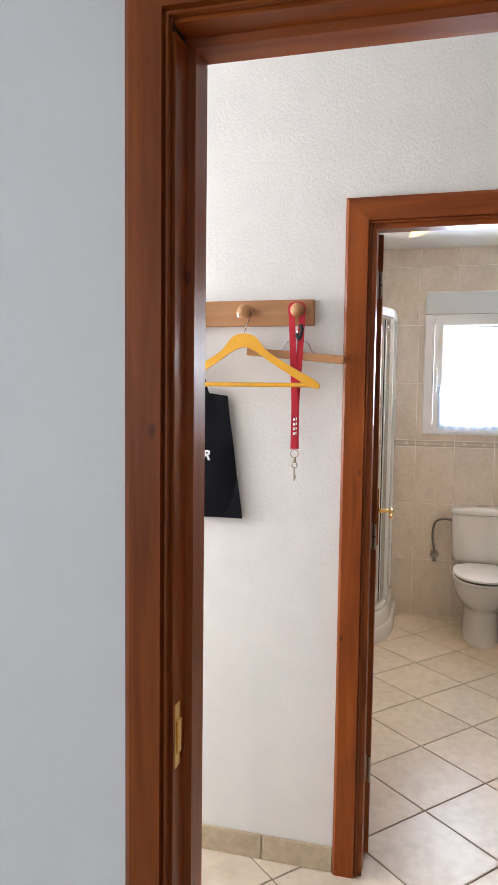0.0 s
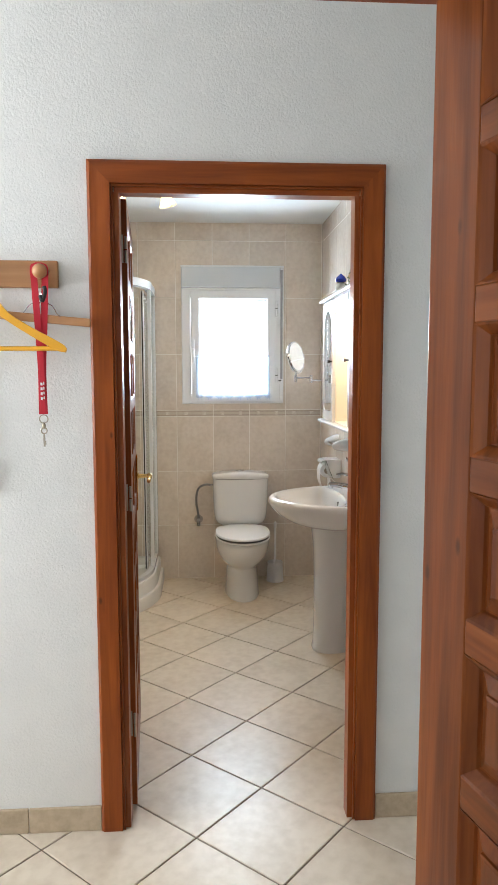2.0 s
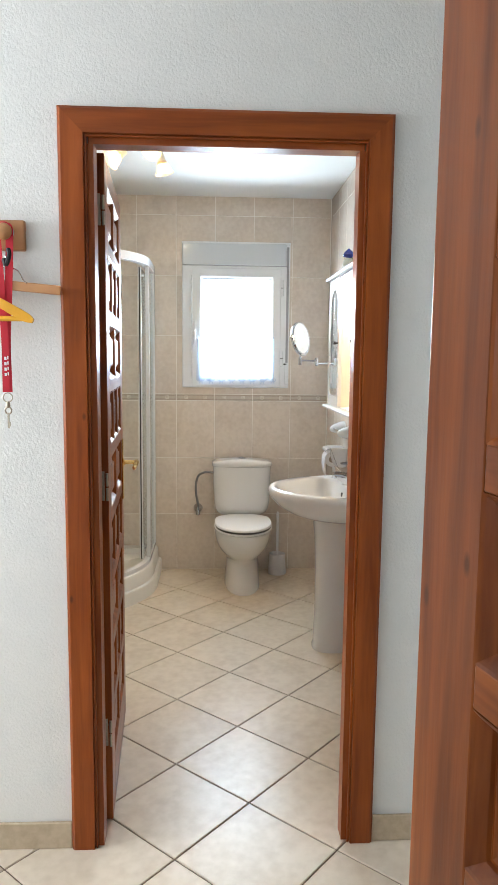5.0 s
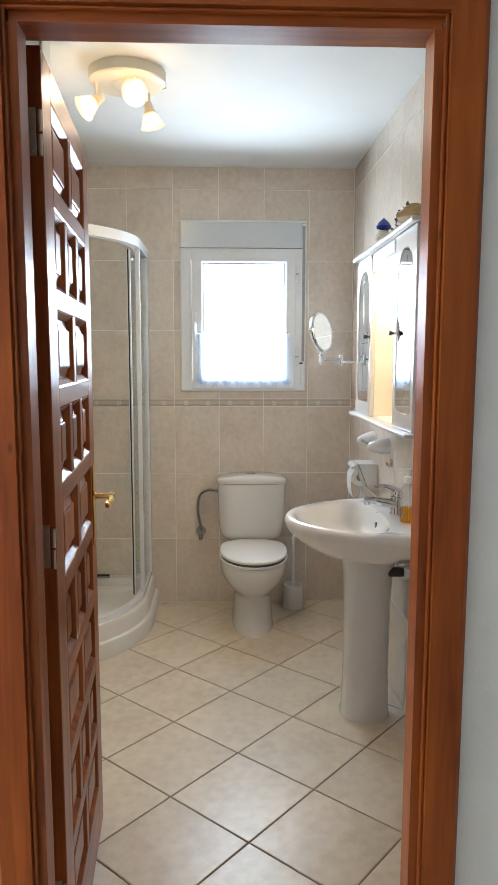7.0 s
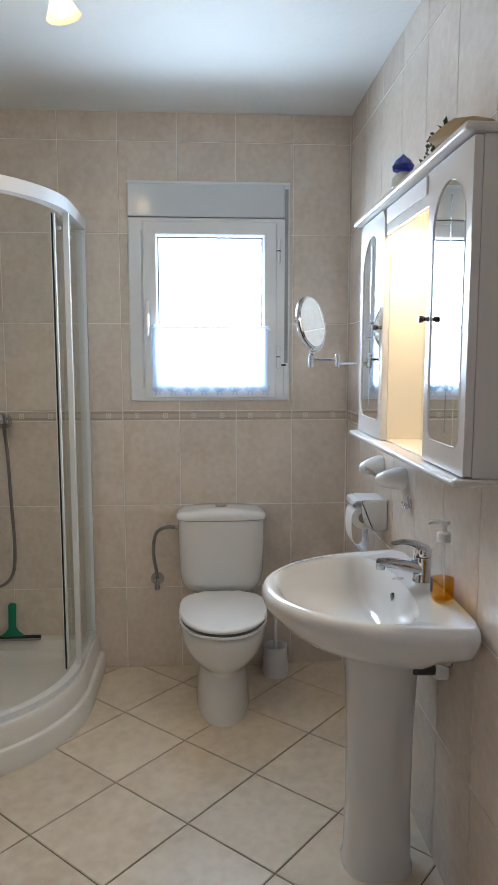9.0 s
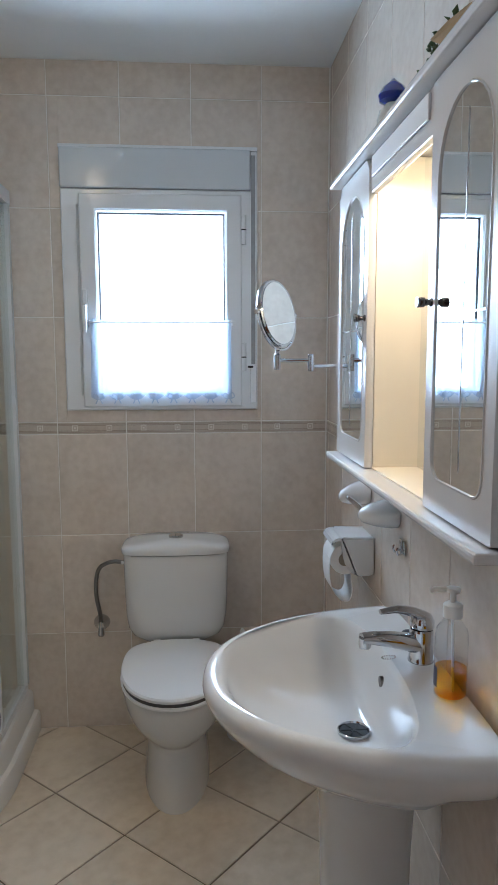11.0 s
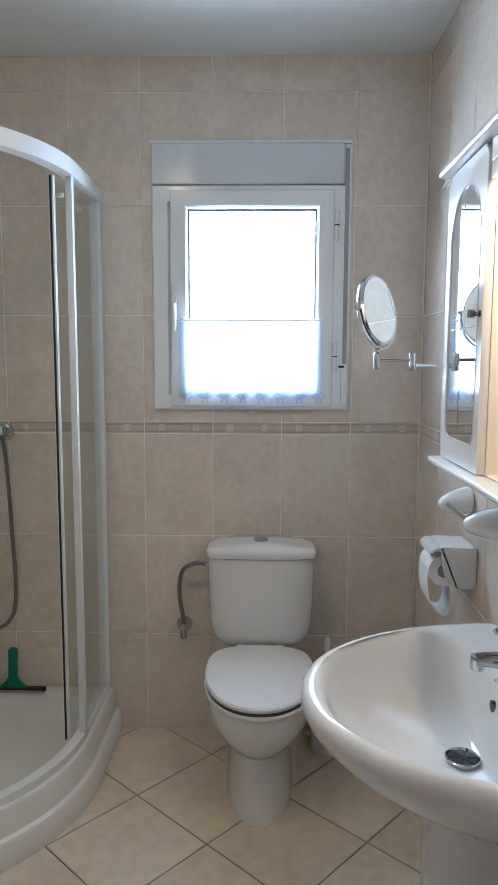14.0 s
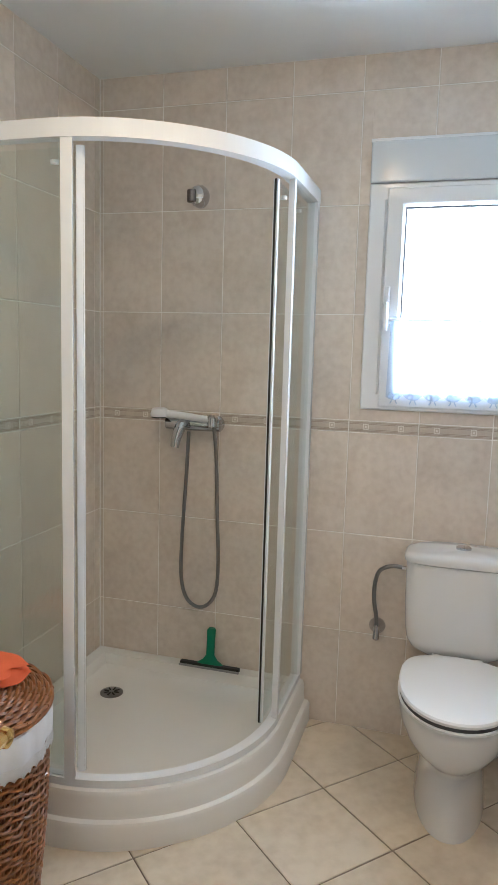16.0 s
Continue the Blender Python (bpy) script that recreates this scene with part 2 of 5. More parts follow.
GREY_STRAP = material("grey_roller_strap", (0.36, 0.37, 0.38), 0.8, vary=0.6, scale=60)
CHROME = material("chrome", (0.56, 0.57, 0.59), 0.06, metal=1.0)
STEEL = material("brushed_steel_hose", (0.27, 0.265, 0.26), 0.3, metal=1.0)
IRON = material("dull_steel_hinge", (0.42, 0.38, 0.30), 0.38, metal=1.0)
BRASS = material("polished_brass", (0.80, 0.55, 0.20), 0.14, metal=1.0)
DARK_METAL = material("dark_nickel", (0.16, 0.15, 0.15), 0.25, metal=1.0)
MIRROR = material("mirror_glass", (0.86, 0.88, 0.88), 0.008, metal=1.0)
BLACK = material("black_rubber_and_drain_shade", (0.015, 0.015, 0.017), 0.55)
DARK_PIPE_AND_GAP = material("dark_grey_pipe_and_gap_shade", (0.05, 0.05, 0.055), 0.4)
GREEN = material("green_plastic", (0.0, 0.19, 0.095), 0.35)
RED = material("red_woven_ribbon", (0.55, 0.012, 0.03), 0.7, vary=0.3, scale=80)
YELLOW = material("yellow_painted_wood", (0.83, 0.42, 0.02), 0.35, coat=0.2, vary=0.2, scale=30)
BAG = material("black_woven_fabric", (0.006, 0.007, 0.010), 0.9, spec=0.15, vary=0.4, scale=40, colour2=(0.011, 0.012, 0.016), bump=0.3, bump_scale=420, bump_dist=0.002)
WHITE_PRINT = material("white_print", (0.8, 0.8, 0.8), 0.6)
BLUE_GLASS = material("cobalt_blue_glass", (0.005, 0.02, 0.30), 0.05, coat=0.6)
CLEAR_GLASS = glass("clear_glass")
SHOWER_GLASS = glass("green_tinted_shower_glass", (0.965, 0.985, 0.972))
WINDOW_GLASS = glass("window_glass", (0.97, 0.98, 0.98))
BOTTLE = glass("clear_bottle_plastic", (0.96, 0.965, 0.96), 1.6)
LACE = cloth("white_lace_cloth", (0.66, 0.76, 0.90), 0.15, clear=0.2)
LINEN = cloth("white_cotton_liner", (0.80, 0.80, 0.82), 0.1)
ORANGE = cloth("coral_cotton_cloth", (0.82, 0.17, 0.07), 0.1, 0.5)
PAPER = material("white_tissue_paper", (0.84, 0.83, 0.82), 0.95, bump=0.1, bump_scale=200)
KRAFT = material("brown_wrapping_paper", (0.33, 0.22, 0.09), 0.8, vary=0.6, scale=20)
LEAFGREEN = material("dried_green_leaf", (0.07, 0.11, 0.035), 0.7, vary=0.6, scale=40, shift=0.2)
WICKER = material("brown_wicker", (0.31, 0.122, 0.038), 0.38, coat=0.2, vary=0.9, scale=30, colour2=(0.12, 0.045, 0.016), shift=0.15)
SOAP = glass("orange_liquid_soap", (0.98, 0.64, 0.02), 0.6)
BULB = material("glowing_bulb", (1.0, 0.76, 0.46), 0.4, emit=15.0)
TUBE_LIGHT = material("glowing_strip_lamp", (1.0, 0.80, 0.52), 0.4, emit=7.0)
LAMP_IVORY = material("ivory_enamel", (0.72, 0.68, 0.57), 0.3, coat=0.2)
AMBER = cloth("frosted_amber_lamp_glass", (0.95, 0.80, 0.56), 0.6, 0.0, clear=0.35)

# ---- mesh helpers ----


def finish(bm, smooth):
    bmesh.ops.recalc_face_normals(bm, faces=bm.faces)
    for f in bm.faces:
        f.smooth = smooth


def part(name, bm, mat, parent=None, label="", smooth=False):
    """Links a bmesh as one mesh object, under parent if given."""
    finish(bm, smooth)
    me = bpy.data.meshes.new(name)
    bm.to_mesh(me)
    bm.free()
    for m in mat if isinstance(mat, (list, tuple)) else (mat,):
        me.materials.append(m)
    if smooth:
        me.set_sharp_from_angle(angle=radians(38))
    ob = new(name, me)
    if parent:
        ob.parent = parent
    if label:
        ob["label"] = label
    return ob


def thing(name, at, label, category, group="", kind="", turn=0.0):
    """An empty at a thing's base, to carry its parts; their meshes are made in its own frame."""
    ob = new(name)
    ob.empty_display_size = 0.05
    ob.matrix_world = pose(*at, 0, 0, turn)
    return tagged(ob, label, category, group, kind)


def box(bm, x0, x1, y0, y1, z0, z1, bevel=0.0, mi=0, seg=2):
    geo = bmesh.ops.create_cube(bm, size=1.0, matrix=Matrix.Translation(((x0 + x1) / 2, (y0 + y1) / 2, (z0 + z1) / 2)) @ Matrix.Diagonal((abs(x1 - x0), abs(y1 - y0), abs(z1 - z0), 1)))
    faces = {f for v in geo["verts"] for f in v.link_faces}
    for f in faces:
        f.material_index = mi
    if bevel:
        edges = list({e for v in geo["verts"] for e in v.link_edges})
        bmesh.ops.bevel(bm, geom=edges, offset=bevel, segments=seg, affect="EDGES", profile=0.5)
    return bm


def solid(x0, x1, y0, y1, z0, z1, bevel=0.0):
    return box(bmesh.new(), x0, x1, y0, y1, z0, z1, bevel)


def loft(rings, caps=(True, True), closed=True, bm=None, mi=0):
    """Skins rings of points of the same count."""
    bm = bm or bmesh.new()
    vs = [[bm.verts.new(p) for p in r] for r in rings]
    n = len(rings[0])
    for a, b in zip(vs, vs[1:]):
        for i in range(n if closed else n - 1):
            j = (i + 1) % n
            bm.faces.new((a[i], a[j], b[j], b[i])).material_index = mi
    if caps[0]:
        bm.faces.new(list(reversed(vs[0]))).material_index = mi
    if caps[1]:
        bm.faces.new(vs[-1]).material_index = mi
    return bm


def lathe(profile, at=(0, 0, 0), seg=28, bm=None, axis="z", mi=0, sx=1.0, sy=1.0):
    """Turns (radius, height) pairs round an axis."""
    rings = []
    for r, h in profile:
        ring = []
        for i in range(seg):
            a = 2 * math.pi * i / seg
            u, v = max(r, 1e-4) * math.cos(a) * sx, max(r, 1e-4) * math.sin(a) * sy
            p = {"z": (u, v, h), "x": (h, u, v), "y": (u, h, v)}[axis]
            ring.append((at[0] + p[0], at[1] + p[1], at[2] + p[2]))
        rings.append(ring)
    return loft(rings, bm=bm, mi=mi)


def smooth_line(points, n=8):
    """A Catmull-Rom line through the points."""
    ps = [Vector(p) for p in points]
    ps = [2 * ps[0] - ps[1]] + ps + [2 * ps[-1] - ps[-2]]
    out = []
    for a, b, c, d in zip(ps, ps[1:], ps[2:], ps[3:]):
        for k in range(n):
            t = k / n
            out.append(0.5 * (2 * b + (c - a) * t + (2 * a - 5 * b + 4 * c - d) * t * t + (3 * b - a - 3 * c + d) * t ** 3))
    return out + [ps[-2]]


def tube(points, radius, seg=10, bm=None, mi=0, flat=1.0):
    """A round (or flattened) rod along points; radius may be a list."""
    ps = [Vector(p) for p in points]
    rings, up = [], Vector((0, 0, 1))
    for i, p in enumerate(ps):
        d = (ps[min(i + 1, len(ps) - 1)] - ps[max(i - 1, 0)]).normalized()
        if abs(d.dot(up)) > 0.95:
            up = Vector((1, 0, 0)) if abs(d.x) < 0.9 else Vector((0, 1, 0))
        s = d.cross(up).normalized()
        u = s.cross(d).normalized()
        up = u
        r = radius[i] if isinstance(radius, (list, tuple)) else radius
        rings.append([p + (s * math.cos(2 * math.pi * k / seg) * flat + u * math.sin(2 * math.pi * k / seg)) * r for k in range(seg)])
    return loft(rings, bm=bm, mi=mi)


def prism(outline, axis, a0, a1, bm=None, mi=0):
    """Extrudes a flat outline along an axis."""
    def at(u, v, a):
        return {"x": (a, u, v), "y": (u, a, v), "z": (u, v, a)}[axis]
    return loft([[at(u, v, a0) for u, v in outline], [at(u, v, a1) for u, v in outline]], bm=bm, mi=mi)


def egg(cx, y_back, y_front, half, z, n=44, square=2.6):
    """A level egg-shaped ring, blunt at the back."""
    mid = y_back - 0.42 * (y_back - y_front)
    ring = []
    for i in range(n):
        a = 2 * math.pi * i / n
        c, s = math.cos(a), math.sin(a)
        e = 2 / (square if c > 0 else 2.1)
        x = cx + half * math.copysign(abs(s) ** e, s)
        y = mid + (y_back - mid if c > 0 else mid - y_front) * math.copysign(abs(c) ** e, c)
        ring.append((x, y, z))
    return ring


def round_rect(cx, cy, hx, hy, z, n=44, power=5.0):
    ring = []
    for i in range(n):
        a = 2 * math.pi * i / n
        c, s = math.cos(a), math.sin(a)
        ring.append((cx + hx * math.copysign(abs(c) ** (2 / power), c), cy + hy * math.copysign(abs(s) ** (2 / power), s), z))
    return ring


# ---- structure ----
X_LEFT, X_RIGHT, Y_BACK, CEIL = -0.935, 1.085, 5.0, 2.456
Y_HALL, Y_ENTRY = 2.29, 2.39
Y_ROOM, Y_NEAR = 1.09, 1.20
WX0, WX1, WZ0, WZ1 = 0.123, 0.823, 1.235, 2.171


def structure(name, bm, mat, label, category):
    return tagged(part(name, bm, mat), label, category, kind="structure")


floor = structure("floor", solid(-2.6, 2.6, -3.1, 5.3, -0.15, -0.004), FLOOR_GROUT, "cream stone floor tiles laid diagonally with brown grout", "floor")
bm = solid(-0.935 - 0.12, X_RIGHT + 0.12, Y_HALL + 0.05, 5.25, CEIL, CEIL + 0.12)
structure("ceiling", bm, CEILING, "smooth white painted bathroom ceiling", "ceiling")
structure("ceiling_hall", solid(-2.6, 2.6, Y_NEAR - 0.05, Y_HALL + 0.05, 2.6, 2.72), CEILING, "white painted hall ceiling", "ceiling")
structure("ceiling_bedroom", solid(-2.6, 2.6, -3.1, Y_NEAR - 0.05, 2.55, 2.67), CEILING, "white painted bedroom ceiling", "ceiling")

bm = bmesh.new()
for a in ((X_LEFT - 0.12, WX0 + 0.01, 0, 2.6), (WX1 - 0.01, X_RIGHT + 0.12, 0, 2.6), (WX0 + 0.01, WX1 - 0.01, 0, WZ0 + 0.01), (WX0 + 0.01, WX1 - 0.01, WZ1 - 0.01, 2.6)):
    box(bm, a[0], a[1], Y_BACK + 0.004, Y_BACK + 0.25, a[2], a[3])
wall_back = structure("wall_back", bm, GROUT, "beige marbled ceramic wall tiles with pale grout around the window", "wall")
wall_right = structure("wall_right", solid(X_RIGHT + 0.004, X_RIGHT + 0.12, Y_ENTRY - 0.1, Y_BACK + 0.004, 0, 2.6), GROUT, "beige marbled ceramic wall tiles with a patterned border", "wall")
wall_left = structure("wall_left", solid(X_LEFT - 0.12, X_LEFT - 0.004, Y_ENTRY - 0.1, Y_BACK + 0.004, 0, 2.6), GROUT, "beige marbled ceramic wall tiles in the shower corner", "wall")

# the wall between hall and bathroom, with its doorway
DX0, DX1, DZ = -0.008, 0.74, 2.0
bm = bmesh.new()
for a in ((-2.6, DX0, 0, 2.6), (DX1, 2.6, 0, 2.6), (DX0, DX1, DZ, 2.6)):
    box(bm, a[0], a[1], Y_HALL, Y_ENTRY - 0.012, a[2], a[3])
structure("wall_hall", bm, PLASTER, "rough textured white plaster hall wall", "wall")
bm = bmesh.new()
for a in ((X_LEFT, DX0 - 0.02, 0, CEIL), (DX1 + 0.02, X_RIGHT, 0, CEIL), (DX0 - 0.02, DX1 + 0.02, DZ + 0.02, CEIL)):
    box(bm, a[0], a[1], Y_ENTRY - 0.012, Y_ENTRY, a[2], a[3])
structure("wall_entry", bm, TILE, "beige tiled bathroom wall beside the door", "wall")

# the wall between bedroom and hall, with the nearer doorway
NX0, NX1, NZ = -0.171, 0.632, 1.993
bm = bmesh.new()
for a in ((-2.6, NX0, 0, 2.7), (NX1, 2.6, 0, 2.7), (NX0, NX1, NZ, 2.7)):
    box(bm, a[0], a[1], Y_ROOM, Y_NEAR, a[2], a[3])
structure("wall_bedroom", bm, PLASTER_SMOOTH, "smooth white painted bedroom wall beside the door frame", "wall")
bm = bmesh.new()
for a in ((-3.1, -2.0, 0, 2.6), (-0.6, Y_ROOM, 0, 2.6), (-2.0, -0.6, 0, 0.85), (-2.0, -0.6, 2.15, 2.6)):
    box(bm, -2.7, -2.5, a[0], a[1], a[2], a[3])
structure("wall_bedroom_left", bm, PLASTER_SMOOTH, "plain white wall with a window opening", "wall")
structure("wall_bedroom_back", solid(-2.6, 2.6, -3.1, -2.9, 0, 2.6), PLASTER_SMOOTH, "plain white bedroom wall", "wall")
structure("wall_bedroom_right", solid(2.5, 2.7, -3.1, Y_ROOM, 0, 2.6), PLASTER_SMOOTH, "plain white bedroom wall", "wall")
# unseen end wall; its opening is added to hold the hall's fill lamp
bm = bmesh.new()
for a in ((Y_NEAR, 1.37, 0, 2.6), (2.07, Y_HALL, 0, 2.6), (1.37, 2.07, 0, 1.05), (1.37, 2.07, 2.15, 2.6)):
    box(bm, -2.6, -2.4, a[0], a[1], a[2], a[3])
structure("wall_hall_end", bm, PLASTER, "rough white plaster hall end wall with an added opening for fill light", "wall")
structure("wall_hall_far_end", solid(2.4, 2.6, Y_NEAR, Y_HALL, 0, 2.6), PLASTER, "rough white plaster hall end wall", "wall")


# ---- door frames ----


def door_frame(name, label, x0, x1, z_top, y_face, y_far, casing, face_sign_depth=0.016, far_casing=True):
    """Jambs, head, stop beads and a moulded casing round a doorway; x0..x1 is the clear width."""
    fr = thing(name, ((x0 + x1) / 2, y_face, 0), label, "door frame", kind="structure")
    cx = (x0 + x1) / 2
    ya, yb = 0.0, y_far - y_face

    def post(nm, pts, side, mat):
        # a plan outline swept up a jamb
        out = [(((x0 if side < 0 else x1) - cx) + side * u, v) for u, v in pts]
        return part(nm, prism(out, "z", 0.0, z_top), mat, fr)
    jamb = [(0.011, ya + 0.002), (0.011, ya + 0.046), (0.0, ya + 0.05), (0.0, yb), (0.05, yb), (0.05, ya + 0.002)]
    if name == "door_frame_bathroom":
        jamb = [(0.0, ya + 0.002), (0.0, yb - 0.05), (0.014, yb - 0.046), (0.014, yb), (0.05, yb), (0.05, ya + 0.002)]
    for side in (-1, 1):
        post("jamb", jamb, side, WOOD_V)
    bm = prism([(v, z_top + u) for u, v in jamb], "x", x0 - cx - 0.014, x1 - cx + 0.014)
    part("head", bm, WOOD_H, fr)
    # the casing's moulded section: (outwards from the opening, towards the viewer)
    sec = [(0.016, 0.0), (0.016, 0.008), (0.017, 0.010), (0.020, 0.010), (0.021, 0.006), (0.0225, 0.006), (0.024, face_sign_depth), (casing - 0.008, face_sign_depth), (casing, face_sign_depth - 0.006), (casing, 0.0)]
    for sgn, yy in ((-1, ya), (1, yb)) if far_casing else ((-1, ya),):
        def at(u, v, side, z):
            return ((x0 if side < 0 else x1) - cx + side * u, yy + sgn * v, z)
        for side in (-1, 1):
            rings = [[at(u, v, side, 0.0) for u, v in sec], [at(u, v, side, z_top + u) for u, v in sec]]
            part("casing", loft(rings), WOOD_V, fr)
        rings = [[at(u, v, -1, z_top + u) for u, v in sec], [at(u, v, 1, z_top + u) for u, v in sec]]
        part("casing", loft(rings), WOOD_H, fr)
    return fr


door_frame("door_frame_bathroom", "varnished orange-brown pine frame round the bathroom doorway", 0.018, 0.718, 1.976, Y_HALL - 0.002, Y_ENTRY + 0.002, 0.090)
near = door_frame("door_frame_bedroom", "varnished orange-brown pine frame round the bedroom doorway", -0.138, 0.602, 1.968, Y_ROOM - 0.002, Y_NEAR - 0.012, 0.078)


def keeper():
    bm = box(bmesh.new(), -0.3855, -0.3795, 0.008, 0.038, 0.965, 1.060, 0.001)
    box(bm, -0.3810, -0.3775, 0.014, 0.028, 0.985, 1.035, 0.001)
    return bm


part("strike_plate", keeper(), BRASS, near, "brass strike plate on the jamb")


# ---- panelled doors ----


def door_leaf(name, label, at, turn, width, height, hand):
    """A pine leaf in nine rows of raised panels, two and three across by turns. It hangs at its own origin and runs along +x."""
    d = thing(name, at, label, "door", kind="structure", turn=turn)
    t, stile = 0.040, 0.098
    rows = 9
    z0, z1, rail = 0.165, height - 0.065, 0.042
    pitch = (z1 - z0 + rail) / rows
    for x in (0.0, width - stile):
        part("stile", solid(x, x + stile, 0, t, 0.008, height, 0.0025), LEAF_V, d)
    part("rail", solid(stile, width - stile, 0, t, 0.008, z0, 0.002), LEAF_H, d)
    part("rail", solid(stile, width - stile, 0, t, z1, height, 0.002), LEAF_H, d)
    meshes = {}
    for r in range(rows):
        a = z0 + r * pitch
        b = a + pitch - rail
        if r < rows - 1:
            part("rail", solid(stile, width - stile, 0, t, b, b + rail, 0.002), LEAF_H, d)
        cols = 2 if r % 2 == 0 else 3
        gap = 0.04
        w = (width - 2 * stile - gap * (cols - 1)) / cols
        for c in range(cols):
            x = stile + c * (w + gap)
            if c:
                part("mullion", solid(x - gap, x, 0.0004, t - 0.0004, a, b, 0.002), LEAF_V, d)
            if cols not in meshes:
                h = b - a
                steps = [(0.0, 0.0), (0.003, 0.0015), (0.014, 0.0125), (0.0155, 0.0165), (0.018, 0.0165), (0.036, 0.0095), (0.0365, 0.0060), (0.041, 0.0045)]
                rings = [[(u, y, v) for u, v in ((i, i), (w - i, i), (w - i, h - i), (i, h - i))] for i, y in steps]
                back = [[(p[0], t - p[1], p[2]) for p in ring] for ring in reversed(rings)]
                m = bmesh.new()
                loft(list(reversed(rings)), caps=(True, False), bm=m)
                loft(list(reversed(back)), caps=(False, True), bm=m)
                meshes[cols] = part("panel", m, LEAF_V, d)
                meshes[cols].location = (x, 0, a)
            else:
                o = new("panel", meshes[cols].data)
                o.parent, o.location = d, (x, 0, a)
    # lever handles on long brass plates
    hx, hz = width - 0.055, 1.03
    for side, y in ((-1, 0.0), (1, t)):
        bm = box(bmesh.new(), hx - 0.02, hx + 0.02, min(y, y + side * 0.006), max(y, y + side * 0.006), hz - 0.14, hz + 0.09, 0.003)
        plate = part("handle_plate", bm, BRASS, d, "polished brass plate")
        bm = lathe([(0.013, 0.0), (0.013, 0.008), (0.008, 0.012), (0.007, 0.045), (0.011, 0.05), (0.010, 0.058), (0.002, 0.062)] if side > 0 else
                   [(0.002, -0.062), (0.010, -0.058), (0.011, -0.05), (0.007, -0.045), (0.008, -0.012), (0.013, -0.008), (0.013, 0.0)], (hx, y, hz), 14, axis="y")
        tube(smooth_line([(hx, y + side * 0.052, hz), (hx - 0.03, y + side * 0.056, hz + 0.006), (hx - 0.075, y + side * 0.052, hz - 0.003), (hx - 0.105, y + side * 0.05, hz - 0.008)], 4),
             [0.008] * 4 + [0.0095] * 4 + [0.008] * 4 + [0.006], 8, bm=bm)
        part("lever", bm, BRASS, plate, "polished brass lever", smooth=True)
        bm = lathe([(0.008, 0), (0.008, 0.004), (0.001, 0.005)], (hx, y + side * 0.004, hz - 0.075), 10, axis="y")
        part("keyhole_knob", bm, DARK_METAL, plate)
    for z in (0.25, 1.01, 1.79):
        bm = box(bmesh.new(), -0.0022, 0.001, 0.012, 0.027, z, z + 0.086, 0.0008)
        for k in (0.012, 0.043, 0.074):
            lathe([(0.0045, -0.0042), (0.0045, -0.002), (0.001, -0.002)], (0, 0.0195, z + k), 10, bm=bm, axis="x")
        for k in range(2):
            y = 0.004 if hand > 0 else t - 0.004
            lathe([(0.004, 0.0), (0.004, 0.038)], (-0.005, y, z + k * 0.043), 10, bm=bm)
        part("hinge", bm, IRON, d, "steel door hinge")
    return d


door_leaf("door_1", "open bathroom door of varnished pine with raised panels", (0.029, 2.397, 0.0), 94.0, 0.678, 1.984, 1)
door_leaf("door_2", "open bedroom door of varnished pine with raised panels", (0.547, 1.062, 0.0), -76.5, 0.745, 1.972, -1)

# ---- window ----
win = thing("window_1", ((WX0 + WX1) / 2, Y_BACK, WZ0), "white aluminium window with roller shutter box, blown-out daylight behind", "window", kind="structure")
wc = (WX0 + WX1) / 2


def wbox(x0, x1, y0, y1, z0, z1, bevel=0.002):
    return solid(x0 - wc, x1 - wc, y0, y1, z0 - WZ0, z1 - WZ0, bevel)


def rect_frame(x0, x1, z0, z1, w, y0, y1, bevel=0.003):
    """A mitred frame with a small lip."""
    sec = [(0.0, y1), (0.0, y0 + 0.004), (0.004, y0), (w - 0.008, y0), (w, y0 + 0.010), (w, y1)]
    rings = []
    for sx, sz in ((0, 0), (1, 0), (1, 1), (0, 1)):
        ring = []
        for u, y in sec:
            ring.append(((x0 + u if sx == 0 else x1 - u) - wc, y, (z0 + u if sz == 0 else z1 - u) - WZ0))
        rings.append(ring)
    return loft(rings + [rings[0]], caps=(False, False))


part("outer_frame", rect_frame(WX0, WX1 - 0.004, WZ0, 2.021, 0.062, -0.012, 0.07), PVC, win)
part("sash_frame", rect_frame(0.187, 0.765, 1.247, 2.005, 0.061, -0.020, 0.05), PVC, win)
part("gasket", rect_frame(0.247, 0.705, 1.307, 1.945, 0.005, 0.012, 0.03), BLACK, win)
pane = part("pane", wbox(0.249, 0.703, 0.026, 0.030, 1.309, 1.943, 0), WINDOW_GLASS, win)
pane.visible_shadow = False
bm = wbox(WX0, 0.797, -0.022, 0.06, 2.023, 2.161, 0.005)
part("shutter_box", bm, SHUTTER_BOX, win, "white roller shutter box")
bm = wbox(WX0 - 0.003, WX1, -0.014, 0.05, 2.159, 2.172, 0.002)
part("box_rim", bm, PVC, win)
part("strap_channel", wbox(0.798, 0.821, -0.010, 0.06, WZ0 + 0.01, 2.158, 0.002), PVC, win)
part("shutter_strap", wbox(0.800, 0.815, -0.0125, -0.009, 1.401, 2.144, 0.0005), GREY_STRAP, win, "grey roller shutter strap")
part("strap_winder", wbox(0.796, 0.819, -0.024, -0.009, 1.258, 1.396, 0.004), PVC, win)
